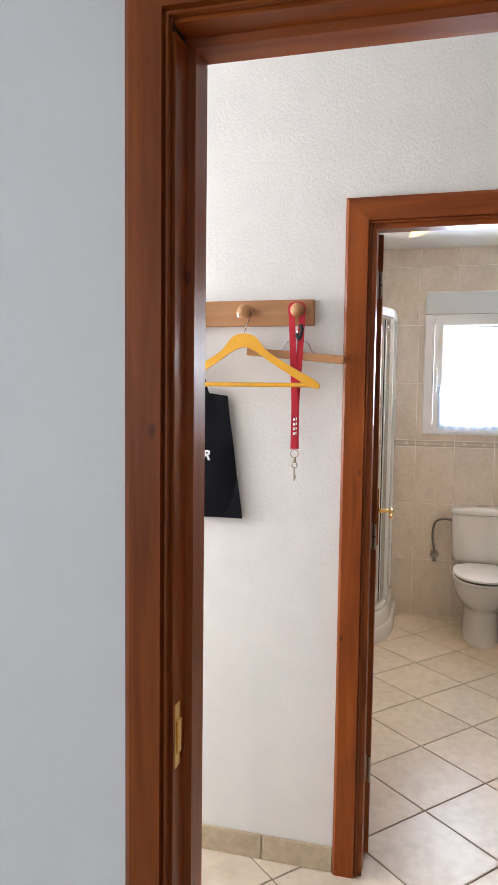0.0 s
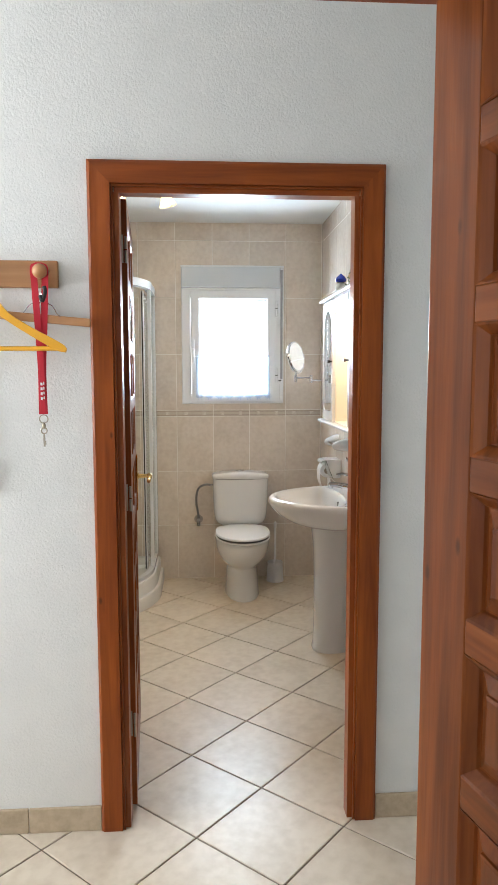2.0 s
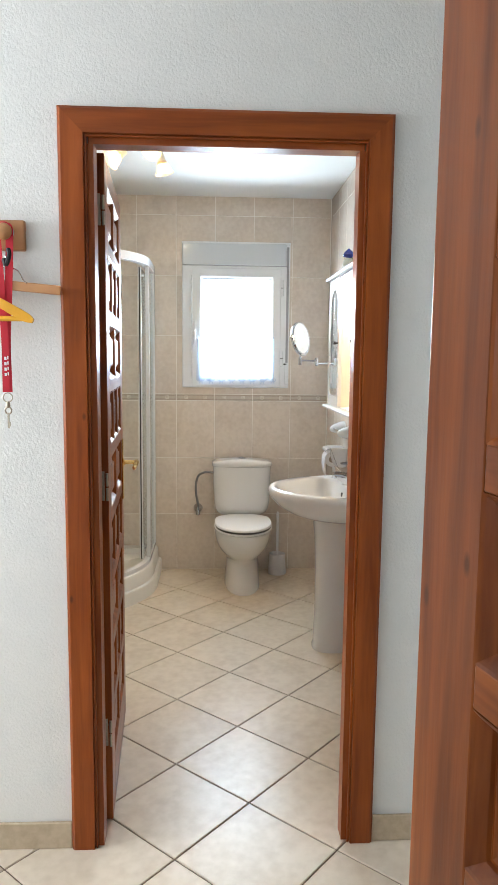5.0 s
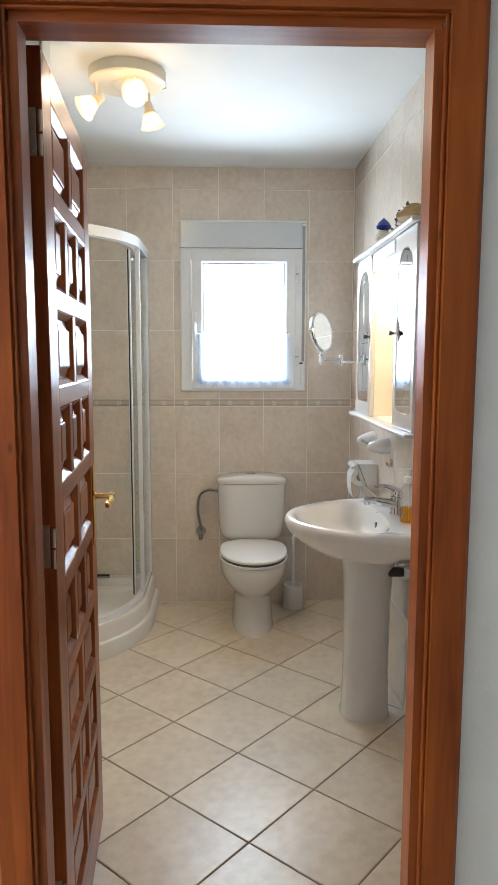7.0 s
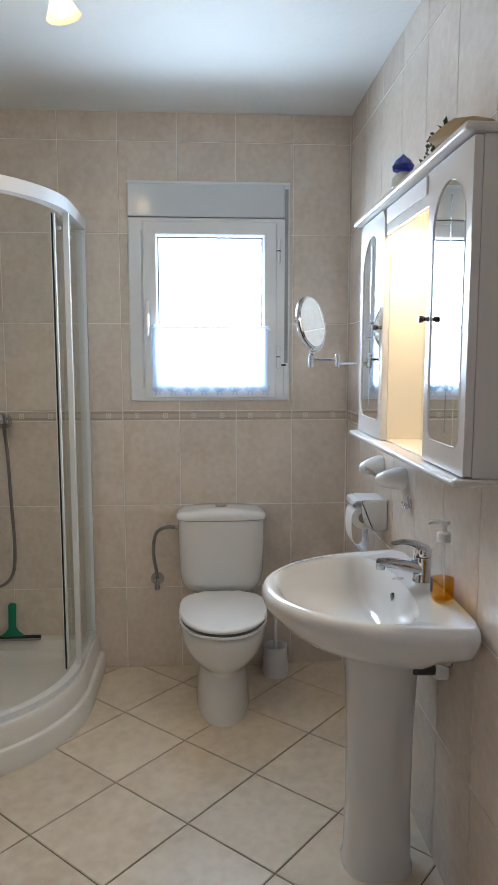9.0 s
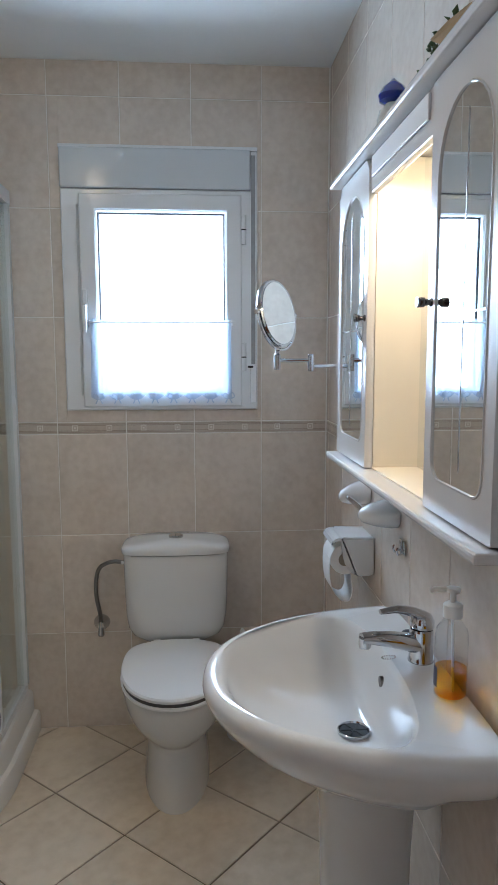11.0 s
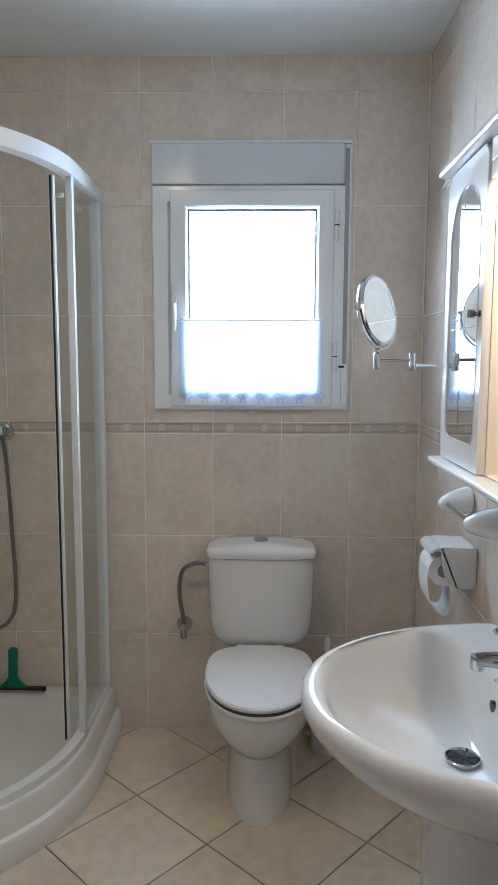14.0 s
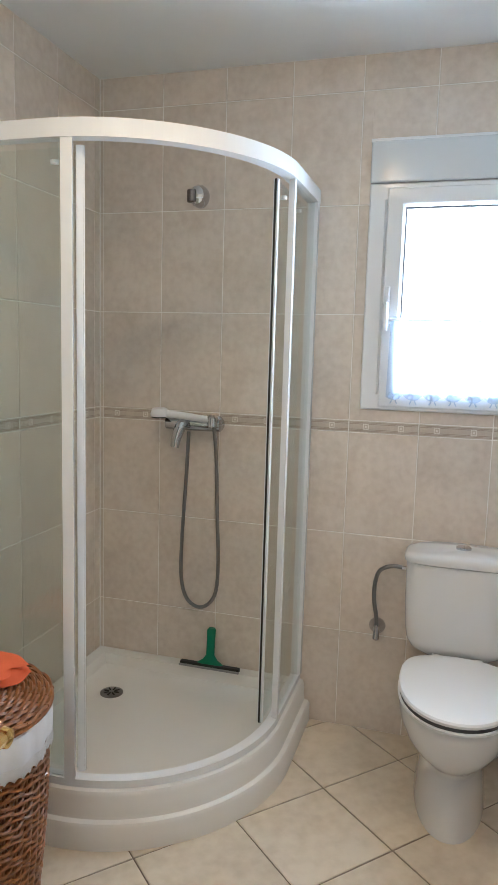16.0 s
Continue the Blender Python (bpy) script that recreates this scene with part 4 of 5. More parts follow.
def on_cabinet():
    z = 1.8555
    b = thing("glass_perfume_bottle", (0.978, 3.788, z), "clear round glass flask with cobalt blue stopper", "bottle")
    b.scale = (0.82, 0.82, 0.85)
    part("flask", lathe([(0.022, 0.0), (0.034, 0.012), (0.038, 0.03), (0.032, 0.05), (0.02, 0.06), (0.018, 0.066), (0.001, 0.066)], seg=24), material("thick_clear_glass", (0.62, 0.66, 0.64), 0.06, coat=0.5, vary=0.3, scale=30), b, smooth=True)
    part("stopper", lathe([(0.02, 0.064), (0.033, 0.070), (0.036, 0.083), (0.028, 0.098), (0.013, 0.110), (0.004, 0.118), (0.001, 0.12)], seg=24), BLUE_GLASS, b, "cobalt blue glass stopper", smooth=True)
    p = thing("dried_posy", (1.005, 3.475, z), "dried green posy wrapped in brown paper", "posy")
    ring0 = [(0.0 + 0.035 * math.cos(a), -0.12 + 0.002 * k, 0.03 + 0.028 * math.sin(a)) for k, a in enumerate([2 * math.pi * k / 12 for k in range(12)])]
    ring1 = [(0.0 + 0.05 * math.cos(a), 0.03 + 0.02 * math.sin(3 * a), 0.048 + 0.046 * math.sin(a) + 0.012 * math.sin(2 * a)) for a in [2 * math.pi * k / 12 for k in range(12)]]
    ring2 = [(0.0 + 0.012 * math.cos(a), -0.2, 0.013 + 0.012 * math.sin(a)) for a in [2 * math.pi * k / 12 for k in range(12)]]
    part("wrapping", loft([ring2, ring0, ring1], caps=(True, False)), KRAFT, p, "crumpled brown paper cone")
    rnd = random.Random(4)
    bm = bmesh.new()
    for k in range(150):
        q = Vector((rnd.gauss(0, 0.02), 0.03 + abs(rnd.gauss(0, 0.028)), 0.045 + rnd.gauss(0, 0.022)))
        q.z = max(q.z, 0.004)
        m = Matrix.Translation(q) @ Euler((rnd.random() * 6, rnd.random() * 6, rnd.random() * 6)).to_matrix().to_4x4()
        s = rnd.uniform(0.006, 0.012)
        vs = [bm.verts.new(m @ Vector(v)) for v in ((-s, 0, 0), (0, -s * 0.5, s * 0.25), (s, 0, 0), (0, s * 0.5, s * 0.25))]
        bm.faces.new(vs)
    for k in range(5):
        x, z2 = rnd.uniform(-0.02, 0.0), rnd.uniform(0.01, 0.06)
        pts = smooth_line([(0, 0.03, 0.045), (x, 0.08, z2 + 0.02), (x * 1.4, 0.12, z2)], 4)
        tube(pts, 0.0009, 4, bm=bm)
        for q in pts[5:]:
            for j in range(3):
                o = Vector((rnd.gauss(0, 0.006), rnd.gauss(0, 0.006), rnd.gauss(0, 0.006))) + q
                lathe([(0.001, -0.003), (0.0035, 0), (0.001, 0.003)], o, 5, bm=bm)
    part("foliage", bm, LEAFGREEN, p, "small dried green leaves")


on_cabinet()


def shaving_mirror():
    s = thing("shaving_mirror", (1.084, 4.32, 1.410), "round chrome magnifying mirror on a folding wall arm", "mirror")
    part("wall_plate", lathe([(0.028, -0.010), (0.030, -0.006), (0.030, 0.0)], (0, 0, 0), 20, axis="x"), CHROME, s, smooth=True)
    j1, j2 = Vector((-0.182, -0.055, 0.0)), Vector((-0.272, -0.045, 0.0))
    bm = tube([(0, 0, -0.008), j1 + Vector((0, 0, -0.008))], 0.0055, 10)
    lathe([(0.008, -0.022), (0.009, -0.02), (0.009, 0.022), (0.008, 0.024)], j1, 14, bm=bm)
    tube([j1 + Vector((0, 0, 0.007)), j2 + Vector((0, 0, 0.007))], 0.0055, 10, bm=bm)
    lathe([(0.008, -0.018), (0.009, -0.016), (0.009, 0.022), (0.005, 0.026), (0.005, 0.04)], j2, 14, bm=bm)
    part("arm", bm, CHROME, s, smooth=True)
    cen = j2 + Vector((-0.002, 0.0, 0.131))
    normal = Vector((0.80, -0.60, 0.16)).normalized()
    q = normal.to_track_quat("Z", "Y").to_matrix().to_4x4()
    m = Matrix.Translation(cen) @ q
    bm = lathe([(0.070, -0.008), (0.086, -0.009), (0.090, -0.004), (0.090, 0.006), (0.087, 0.009), (0.083, 0.007), (0.001, -0.006)], seg=44)
    bmesh.ops.transform(bm, matrix=m, verts=bm.verts)
    part("mirror_rim", bm, CHROME, s, smooth=True)
    for k, z in (("mirror_glass", 0.0075), ("mirror_glass", -0.0098)):
        bm = lathe([(0.001, z - 0.001), (0.0825, z - 0.001), (0.0825, z + 0.001), (0.001, z + 0.0015)], seg=44)
        bmesh.ops.transform(bm, matrix=m, verts=bm.verts)
        part(k, bm, MIRROR, s)
    # the yoke that carries the disc
    side = normal.cross(Vector((0, 0, 1))).normalized()
    up = side.cross(normal).normalized()
    pts = [cen + side * (0.097 * math.cos(a)) + up * (0.097 * math.sin(a)) for a in [math.pi + math.pi * k / 20 for k in range(21)]]
    bm = tube(pts, 0.0038, 8)
    for sg in (-1, 1):
        tube([cen + side * 0.088 * sg, cen + side * 0.104 * sg], 0.006, 10, bm=bm)
    part("yoke", bm, CHROME, s, smooth=True)


shaving_mirror()


def towel_ring_bar():
    t = thing("soap_bar_holder", (1.085, 4.216, 1.038), "white ceramic wall brackets holding a chrome bar", "towel holder")
    for sg in (-1, 1):
        rings = []
        for d, w, h in ((0.0, 0.050, 0.036), (-0.012, 0.052, 0.037), (-0.035, 0.045, 0.033), (-0.06, 0.034, 0.026), (-0.08, 0.020, 0.017), (-0.088, 0.006, 0.006)):
            rings.append([(d, sg * 0.142 - sg * (-d) * 0.25 + w * math.cos(a), h * math.sin(a) + d * 0.10) for a in [2 * math.pi * k / 24 for k in range(24)]])
        part("bracket", loft(rings), CERAMIC, t, smooth=True)
    part("bar", tube([(-0.066, -0.12, -0.006), (-0.066, 0.12, -0.006)], 0.007, 12), CHROME, t, "chrome bar", smooth=True)


towel_ring_bar()


def line2(points, n=5):
    return [(v.x, v.y) for v in smooth_line([(x, z, 0) for x, z in points], n)]


def paper_holder():
    p = thing("toilet_paper_holder", (1.085, 4.331, 0.873), "white ceramic toilet paper holder with a roll hanging", "paper holder")
    # hood in section (x, z), extruded along y
    sec = [(0.0, 0.052), (-0.09, 0.054), (-0.106, 0.052), (-0.114, 0.048), (-0.119, 0.042), (-0.121, 0.034), (-0.117, 0.033), (-0.114, 0.039), (-0.108, 0.043), (-0.098, 0.046), (-0.010, 0.044), (-0.010, -0.055), (0.0, -0.055)]
    bm = bmesh.new()
    rings = [[(x, -0.065, z) for x, z in sec], [(x, 0.065, z) for x, z in sec]]
    loft(rings, bm=bm)
    side = [(0.0, 0.052), (-0.088, 0.054), (-0.094, 0.050), (-0.093, 0.030), (-0.090, 0.005), (-0.084, -0.018), (-0.074, -0.038), (-0.058, -0.051), (-0.040, -0.057), (-0.012, -0.057), (0.0, -0.050)]
    for y in (-0.072, 0.062):
        prism([(x, z) for x, z in side], "y", y, y + 0.010, bm=bm)
    bmesh.ops.bevel(bm, geom=[e for e in bm.edges if e.calc_length() > 0.02], offset=0.004, segments=2, affect="EDGES")
    part("hood", bm, CERAMIC, p, smooth=True)
    bm = lathe([(0.019, -0.056), (0.042, -0.056), (0.042, 0.054), (0.019, 0.054), (0.019, -0.056)], (-0.080, 0, -0.012), 30, axis="y")
    part("roll", bm, PAPER, p, "white toilet paper roll", smooth=True)
    part("cardboard_core", lathe([(0.0185, -0.0565), (0.0185, 0.0545)], (-0.080, 0, -0.012), 20, axis="y"), material("grey_cardboard", (0.34, 0.29, 0.23), 0.9), p)
    rings = [[(x, -0.052, z), (x, 0.052, z), (x + 0.0015, 0.052, z), (x + 0.0015, -0.052, z)] for x, z in
             line2([(-0.1225, -0.008), (-0.1235, -0.05), (-0.116, -0.095), (-0.094, -0.128), (-0.070, -0.135), (-0.058, -0.11), (-0.062, -0.060)])]
    part("loose_sheet", loft(rings), PAPER, p, "hanging loose sheet", smooth=True)


paper_holder()


def wall_hook():
    h = thing("wall_hook", (1.085, 4.0, 0.97), "small double chrome wall hook", "hook")
    for y in (-0.014, 0.014):
        bm = solid(-0.003, 0.0, y - 0.008, y + 0.008, -0.016, 0.018, 0.002)
        tube(smooth_line([(-0.003, y, -0.008), (-0.016, y, -0.014), (-0.020, y, -0.004), (-0.018, y, 0.004)], 4), 0.0022, 6, bm=bm)
        part("hook_arm", bm, CHROME, h, smooth=True)


wall_hook()

# ---- shower ----
AX, AY, ARC = -0.61, 4.65, 0.55


def track(off, start=0.0, end=1.0, n=60):
    """Plan points along the quadrant: wall, straight, arc, straight, wall; off is measured inwards. start and end are shares of the way."""
    r = ARC - off
    x1, y1 = AX + r, AY - r
    l1, l2, l3 = Y_BACK - AY, r * math.pi / 2, AX - X_LEFT
    total = l1 + l2 + l3
    pts = []
    for k in range(n + 1):
        s = (start + (end - start) * k / n) * total
        if s < l1:
            pts.append((x1, Y_BACK - s))
        elif s < l1 + l2:
            a = -(s - l1) / r
            pts.append((AX + r * math.cos(a), AY + r * math.sin(a)))
        else:
            pts.append((AX - (s - l1 - l2), y1))
    return pts


def curved_bar(off0, off1, z0, z1, start=0.0, end=1.0, n=60, bm=None):
    a, b = track(off0, start, end, n), track(off1, start, end, n)
    rings = [[(*p, z0), (*p, z1), (*q, z1), (*q, z0)] for p, q in zip(a, b)]
    return loft(rings, bm=bm)


def shower():
    tray = thing("shower_tray", (0, 0, 0), "white acrylic quadrant shower tray with stepped front", "shower tray")
    n = 72

    def ring(off, z):
        pts = [(X_LEFT + 0.003, Y_BACK - 0.003, z)]
        for x, y in track(off, 0.0, 1.0, n):
            pts.append((max(x, X_LEFT + 0.003), min(y, Y_BACK - 0.003), z))
        return pts

    def inner(off, wall, z):
        pts = [(X_LEFT + wall, Y_BACK - wall, z)]
        for x, y in track(off, 0.0, 1.0, n):
            pts.append((max(x, X_LEFT + wall), min(y, Y_BACK - wall), z))
        return pts
    rings = [ring(-0.042, 0.0), ring(-0.042, 0.070), ring(-0.036, 0.080), ring(-0.021, 0.084), ring(-0.019, 0.092), ring(-0.017, 0.150), ring(-0.010, 0.162), ring(0.002, 0.166), ring(0.040, 0.166),
             inner(0.050, 0.045, 0.160), inner(0.062, 0.055, 0.118), inner(0.09, 0.08, 0.104), inner(0.20, 0.15, 0.101)]
    part("tray_shell", loft(rings), ACRYLIC, tray, smooth=True)
    bm = lathe([(0.044, 0.1015), (0.044, 0.105), (0.040, 0.107), (0.001, 0.1065)], (-0.752, 4.755, 0), 32)
    d = part("drain_cover", bm, STEEL, tray, "round steel drain cover", smooth=True)
    bm = bmesh.new()
    for k in range(8):
        a = 2 * math.pi * k / 8
        u = Vector((math.cos(a), math.sin(a), 0))
        tube([Vector((-0.752, 4.755, 0.107)) + u * 0.012, Vector((-0.752, 4.755, 0.107)) + u * 0.031], 0.0032, 6, bm=bm)
    part("drain_slot", bm, BLACK, d)

    e = thing("shower_enclosure", (0, 0, 0.166), "white framed curved glass shower enclosure with open sliding doors", "shower enclosure")

    def up(bm):
        bmesh.ops.translate(bm, vec=(0, 0, -0.166), verts=bm.verts)
        return bm
    part("top_rail", up(curved_bar(-0.006, 0.036, 1.962, 2.009)), PVC, e)
    part("bottom_rail", up(curved_bar(0.0, 0.034, 0.1665, 0.190)), PVC, e)
    for s, w in ((0.0, 0.018), (0.982, 0.018)):
        part("wall_profile", up(curved_bar(-0.004, 0.034, 0.190, 1.962, s, s + w, 3)), PVC, e)
    fixed = ((0.019, 0.232), (0.757, 0.981))
    for a, b in fixed:
        part("fixed_pane", up(curved_bar(0.008, 0.013, 0.190, 1.962, a, b, 20)), SHOWER_GLASS, e)
    for a, w in ((0.232, 0.013), (0.735, 0.021)):
        part("post", up(curved_bar(-0.002, 0.020, 0.190, 1.962, a, a + w, 4)), PVC, e)
    doors = ((0.045, 0.279), (0.731, 0.945))
    for i, (a, b) in enumerate(doors):
        dr = part("sliding_pane", up(curved_bar(0.040, 0.045, 0.200, 1.947, a, b, 24)), SHOWER_GLASS, e)
        lead = b if i == 0 else a
        w = 0.009 if i == 0 else -0.013
        part("door_profile", up(curved_bar(0.034, 0.052, 0.195, 1.952, min(lead, lead + w), max(lead, lead + w), 3)), PVC, dr)
        part("door_seal", up(curved_bar(0.040, 0.047, 0.195, 1.952, min(lead + w, lead + 1.22 * w), max(lead + w, lead + 1.22 * w), 2)), BLACK if i == 0 else PVC, dr)
        for k in (0.2, 0.8):
            q = track(0.043, a + (b - a) * k, a + (b - a) * k + 0.001, 1)[0]
            bm = lathe([(0.001, 1.907), (0.011, 1.908), (0.011, 1.918), (0.001, 1.919)], (q[0], q[1], 0), 12)
            part("roller", up(bm), PLASTIC, dr)


shower()


def shower_mixer():
    m = thing("shower_mixer", (-0.506, Y_BACK, 1.147), "chrome shower mixer with white hand shower and hose", "shower mixer")
    bm = bmesh.new()
    for x in (-0.075, 0.075):
        lathe([(0.018, -0.045), (0.022, -0.02), (0.032, -0.012), (0.034, 0.0)], (x, 0, 0), 20, bm=bm, axis="y")
    lathe([(0.012, -0.115), (0.024, -0.11), (0.026, -0.06), (0.026, 0.06), (0.024, 0.11), (0.012, 0.115)], (0, -0.052, 0), 20, bm=bm, axis="x")
    part("mixer_body", bm, CHROME, m, smooth=True)
    bm = tube(smooth_line([(-0.03, -0.07, 0.005), (-0.035, -0.10, -0.01), (-0.045, -0.115, -0.05), (-0.05, -0.118, -0.085)], 5), [0.022 - 0.0005 * k for k in range(16)], 12, flat=1.2)
    part("lever", bm, CHROME, m, smooth=True)
    bm = lathe([(0.012, -0.02), (0.02, -0.015), (0.022, 0.02), (0.012, 0.03)], (0.085, -0.075, 0.012), 16)
    part("hand_holder", bm, CHROME, m, smooth=True)
    line = smooth_line([(0.085, -0.08, 0.02), (0.02, -0.082, 0.028), (-0.06, -0.085, 0.035), (-0.115, -0.088, 0.038)], 5)
    bm = tube(line, [0.013] * 6 + [0.014] * 5 + [0.016] * 5, 14)
    lathe([(0.012, 0.030), (0.028, 0.026), (0.036, 0.006), (0.034, -0.006), (0.001, -0.006)], (-0.125, -0.09, 0.032), 22, bm=bm)
    hs = part("hand_shower", bm, PLASTIC, m, "white plastic hand shower", smooth=True)
    part("spray_face", lathe([(0.030, -0.007), (0.030, -0.011), (0.001, -0.012)], (-0.125, -0.09, 0.032), 20), BLACK, hs)
    pts = smooth_line([(0.09, -0.075, 0.005), (0.098, -0.06, -0.12), (0.104, -0.05, -0.35), (0.110, -0.045, -0.56), (0.095, -0.04, -0.68), (0.04, -0.035, -0.735), (-0.02, -0.035, -0.71),
                       (-0.048, -0.035, -0.62), (-0.045, -0.04, -0.45), (-0.03, -0.045, -0.22), (-0.02, -0.05, -0.03)], 8)
    part("hose", tube(pts, 0.0075, 8), STEEL, m, "ribbed steel shower hose", smooth=True)


shower_mixer()


def hand_shower_bracket():
    h = thing("hand_shower_bracket", (-0.513, Y_BACK, 2.001), "chrome wall bracket for a hand shower", "bracket")
    bm = lathe([(0.015, -0.05), (0.028, -0.045), (0.036, -0.02), (0.036, 0.0)], (0, 0, 0), 24, axis="y", sy=1.15)
    part("bracket_body", bm, CHROME, h, smooth=True)
    bm = lathe([(0.017, -0.022), (0.020, -0.02), (0.020, 0.02), (0.017, 0.022)], (-0.018, -0.042, -0.004), 16)
    part("clip", bm, DARK_METAL, h, smooth=True)


hand_shower_bracket()


def squeegee():
    s = thing("squeegee", (-0.422, 4.972, 0.166), "green plastic squeegee with black rubber blade", "squeegee")
    bm = box(bmesh.new(), -0.125, 0.125, -0.03, -0.005, 0.0, 0.018, 0.004)
    part("blade_rail", bm, BLACK, s)
    part("rubber_lip", solid(-0.127, 0.127, -0.034, -0.03, 0.001, 0.010, 0.001), material("grey_lip", (0.3, 0.3, 0.3), 0.5), s)
    bm = loft([round_rect(0, -0.014, 0.055, 0.010, 0.018, 24, 3), round_rect(0, -0.013, 0.03, 0.010, 0.035, 24, 3), round_rect(0, -0.012, 0.017, 0.011, 0.055, 24, 3), round_rect(0, -0.006, 0.0165, 0.012, 0.12, 24, 3), round_rect(0, -0.002, 0.018, 0.013, 0.155, 24, 3), round_rect(0, 0.0, 0.012, 0.008, 0.163, 24, 3)])
    part("handle", bm, GREEN, s, "green plastic handle", smooth=True)


squeegee()

# ---- ceiling lamp ----


def ceiling_lamp():
    c = thing("ceiling_lamp", (0.012, 3.75, CEIL), "round ivory ceiling lamp with three lit spotlights", "ceiling lamp")
    part("base", lathe([(0.140, 0.0), (0.140, -0.036), (0.136, -0.041), (0.128, -0.043), (0.001, -0.043)], seg=48), LAMP_IVORY, c, smooth=True)
    part("cover_seam", tube([(0.058 * math.cos(2 * math.pi * k / 36), 0.058 * math.sin(2 * math.pi * k / 36), -0.0435) for k in range(37)], 0.002, 6), LAMP_IVORY, c)
    part("cap_nut", lathe([(0.010, -0.043), (0.010, -0.051), (0.006, -0.055), (0.001, -0.056)], (0.128, 0.035, 0.012), 14), CHROME, c, smooth=True)
    for fx, fy, drop, aim in ((-0.112, -0.02, 0.062, (-0.66, -0.38, -0.58)), (0.040, -0.075, 0.045, (0.02, -0.90, -0.42)), (0.068, 0.080, 0.060, (0.22, 0.05, -0.96))):
        aim = Vector(aim).normalized()
        foot = Vector((fx, fy, -0.043))
        neck = foot + Vector((0, 0, -drop))
        sp = part("spot_arm", tube([foot, neck], 0.006, 10), LAMP_IVORY, c, smooth=True)
        q = aim.to_track_quat("Z", "Y").to_matrix().to_4x4()
        m = Matrix.Translation(neck) @ q
        bm = lathe([(0.012, -0.03), (0.016, -0.028), (0.019, 0.0), (0.023, 0.02)], seg=20)
        bmesh.ops.transform(bm, matrix=m, verts=bm.verts)
        part("spot_socket", bm, LAMP_IVORY, sp, smooth=True)
        rings = []
        for r, h in ((0.021, 0.005), (0.030, 0.03), (0.043, 0.058), (0.046, 0.062), (0.042, 0.058), (0.029, 0.031), (0.020, 0.006)):
            rings.append([(r * math.cos(t), r * math.sin(t), h) for t in [2 * math.pi * i / 28 for i in range(28)]])
        bm = loft(rings, caps=(False, False))
        bmesh.ops.transform(bm, matrix=m, verts=bm.verts)
        part("spot_shade", bm, AMBER, sp, "amber glass shade", smooth=True).visible_shadow = False
        bm = lathe([(0.001, 0.018), (0.018, 0.022), (0.024, 0.04), (0.020, 0.055), (0.001, 0.06)], seg=20)
        bmesh.ops.transform(bm, matrix=m, verts=bm.verts)
        part("bulb", bm, BULB, sp, "lit warm bulb", smooth=True).visible_shadow = False
        lamp("ceiling_spot_light", "SPOT", look(Vector((0.012, 3.75, CEIL)) + neck + aim * 0.06, Vector((0.012, 3.75, CEIL)) + neck + aim * 0.3 + Vector((0, 0, -0.5))), 5.0, WARM, radius=0.025)


ceiling_lamp()

# ---- laundry basket ----


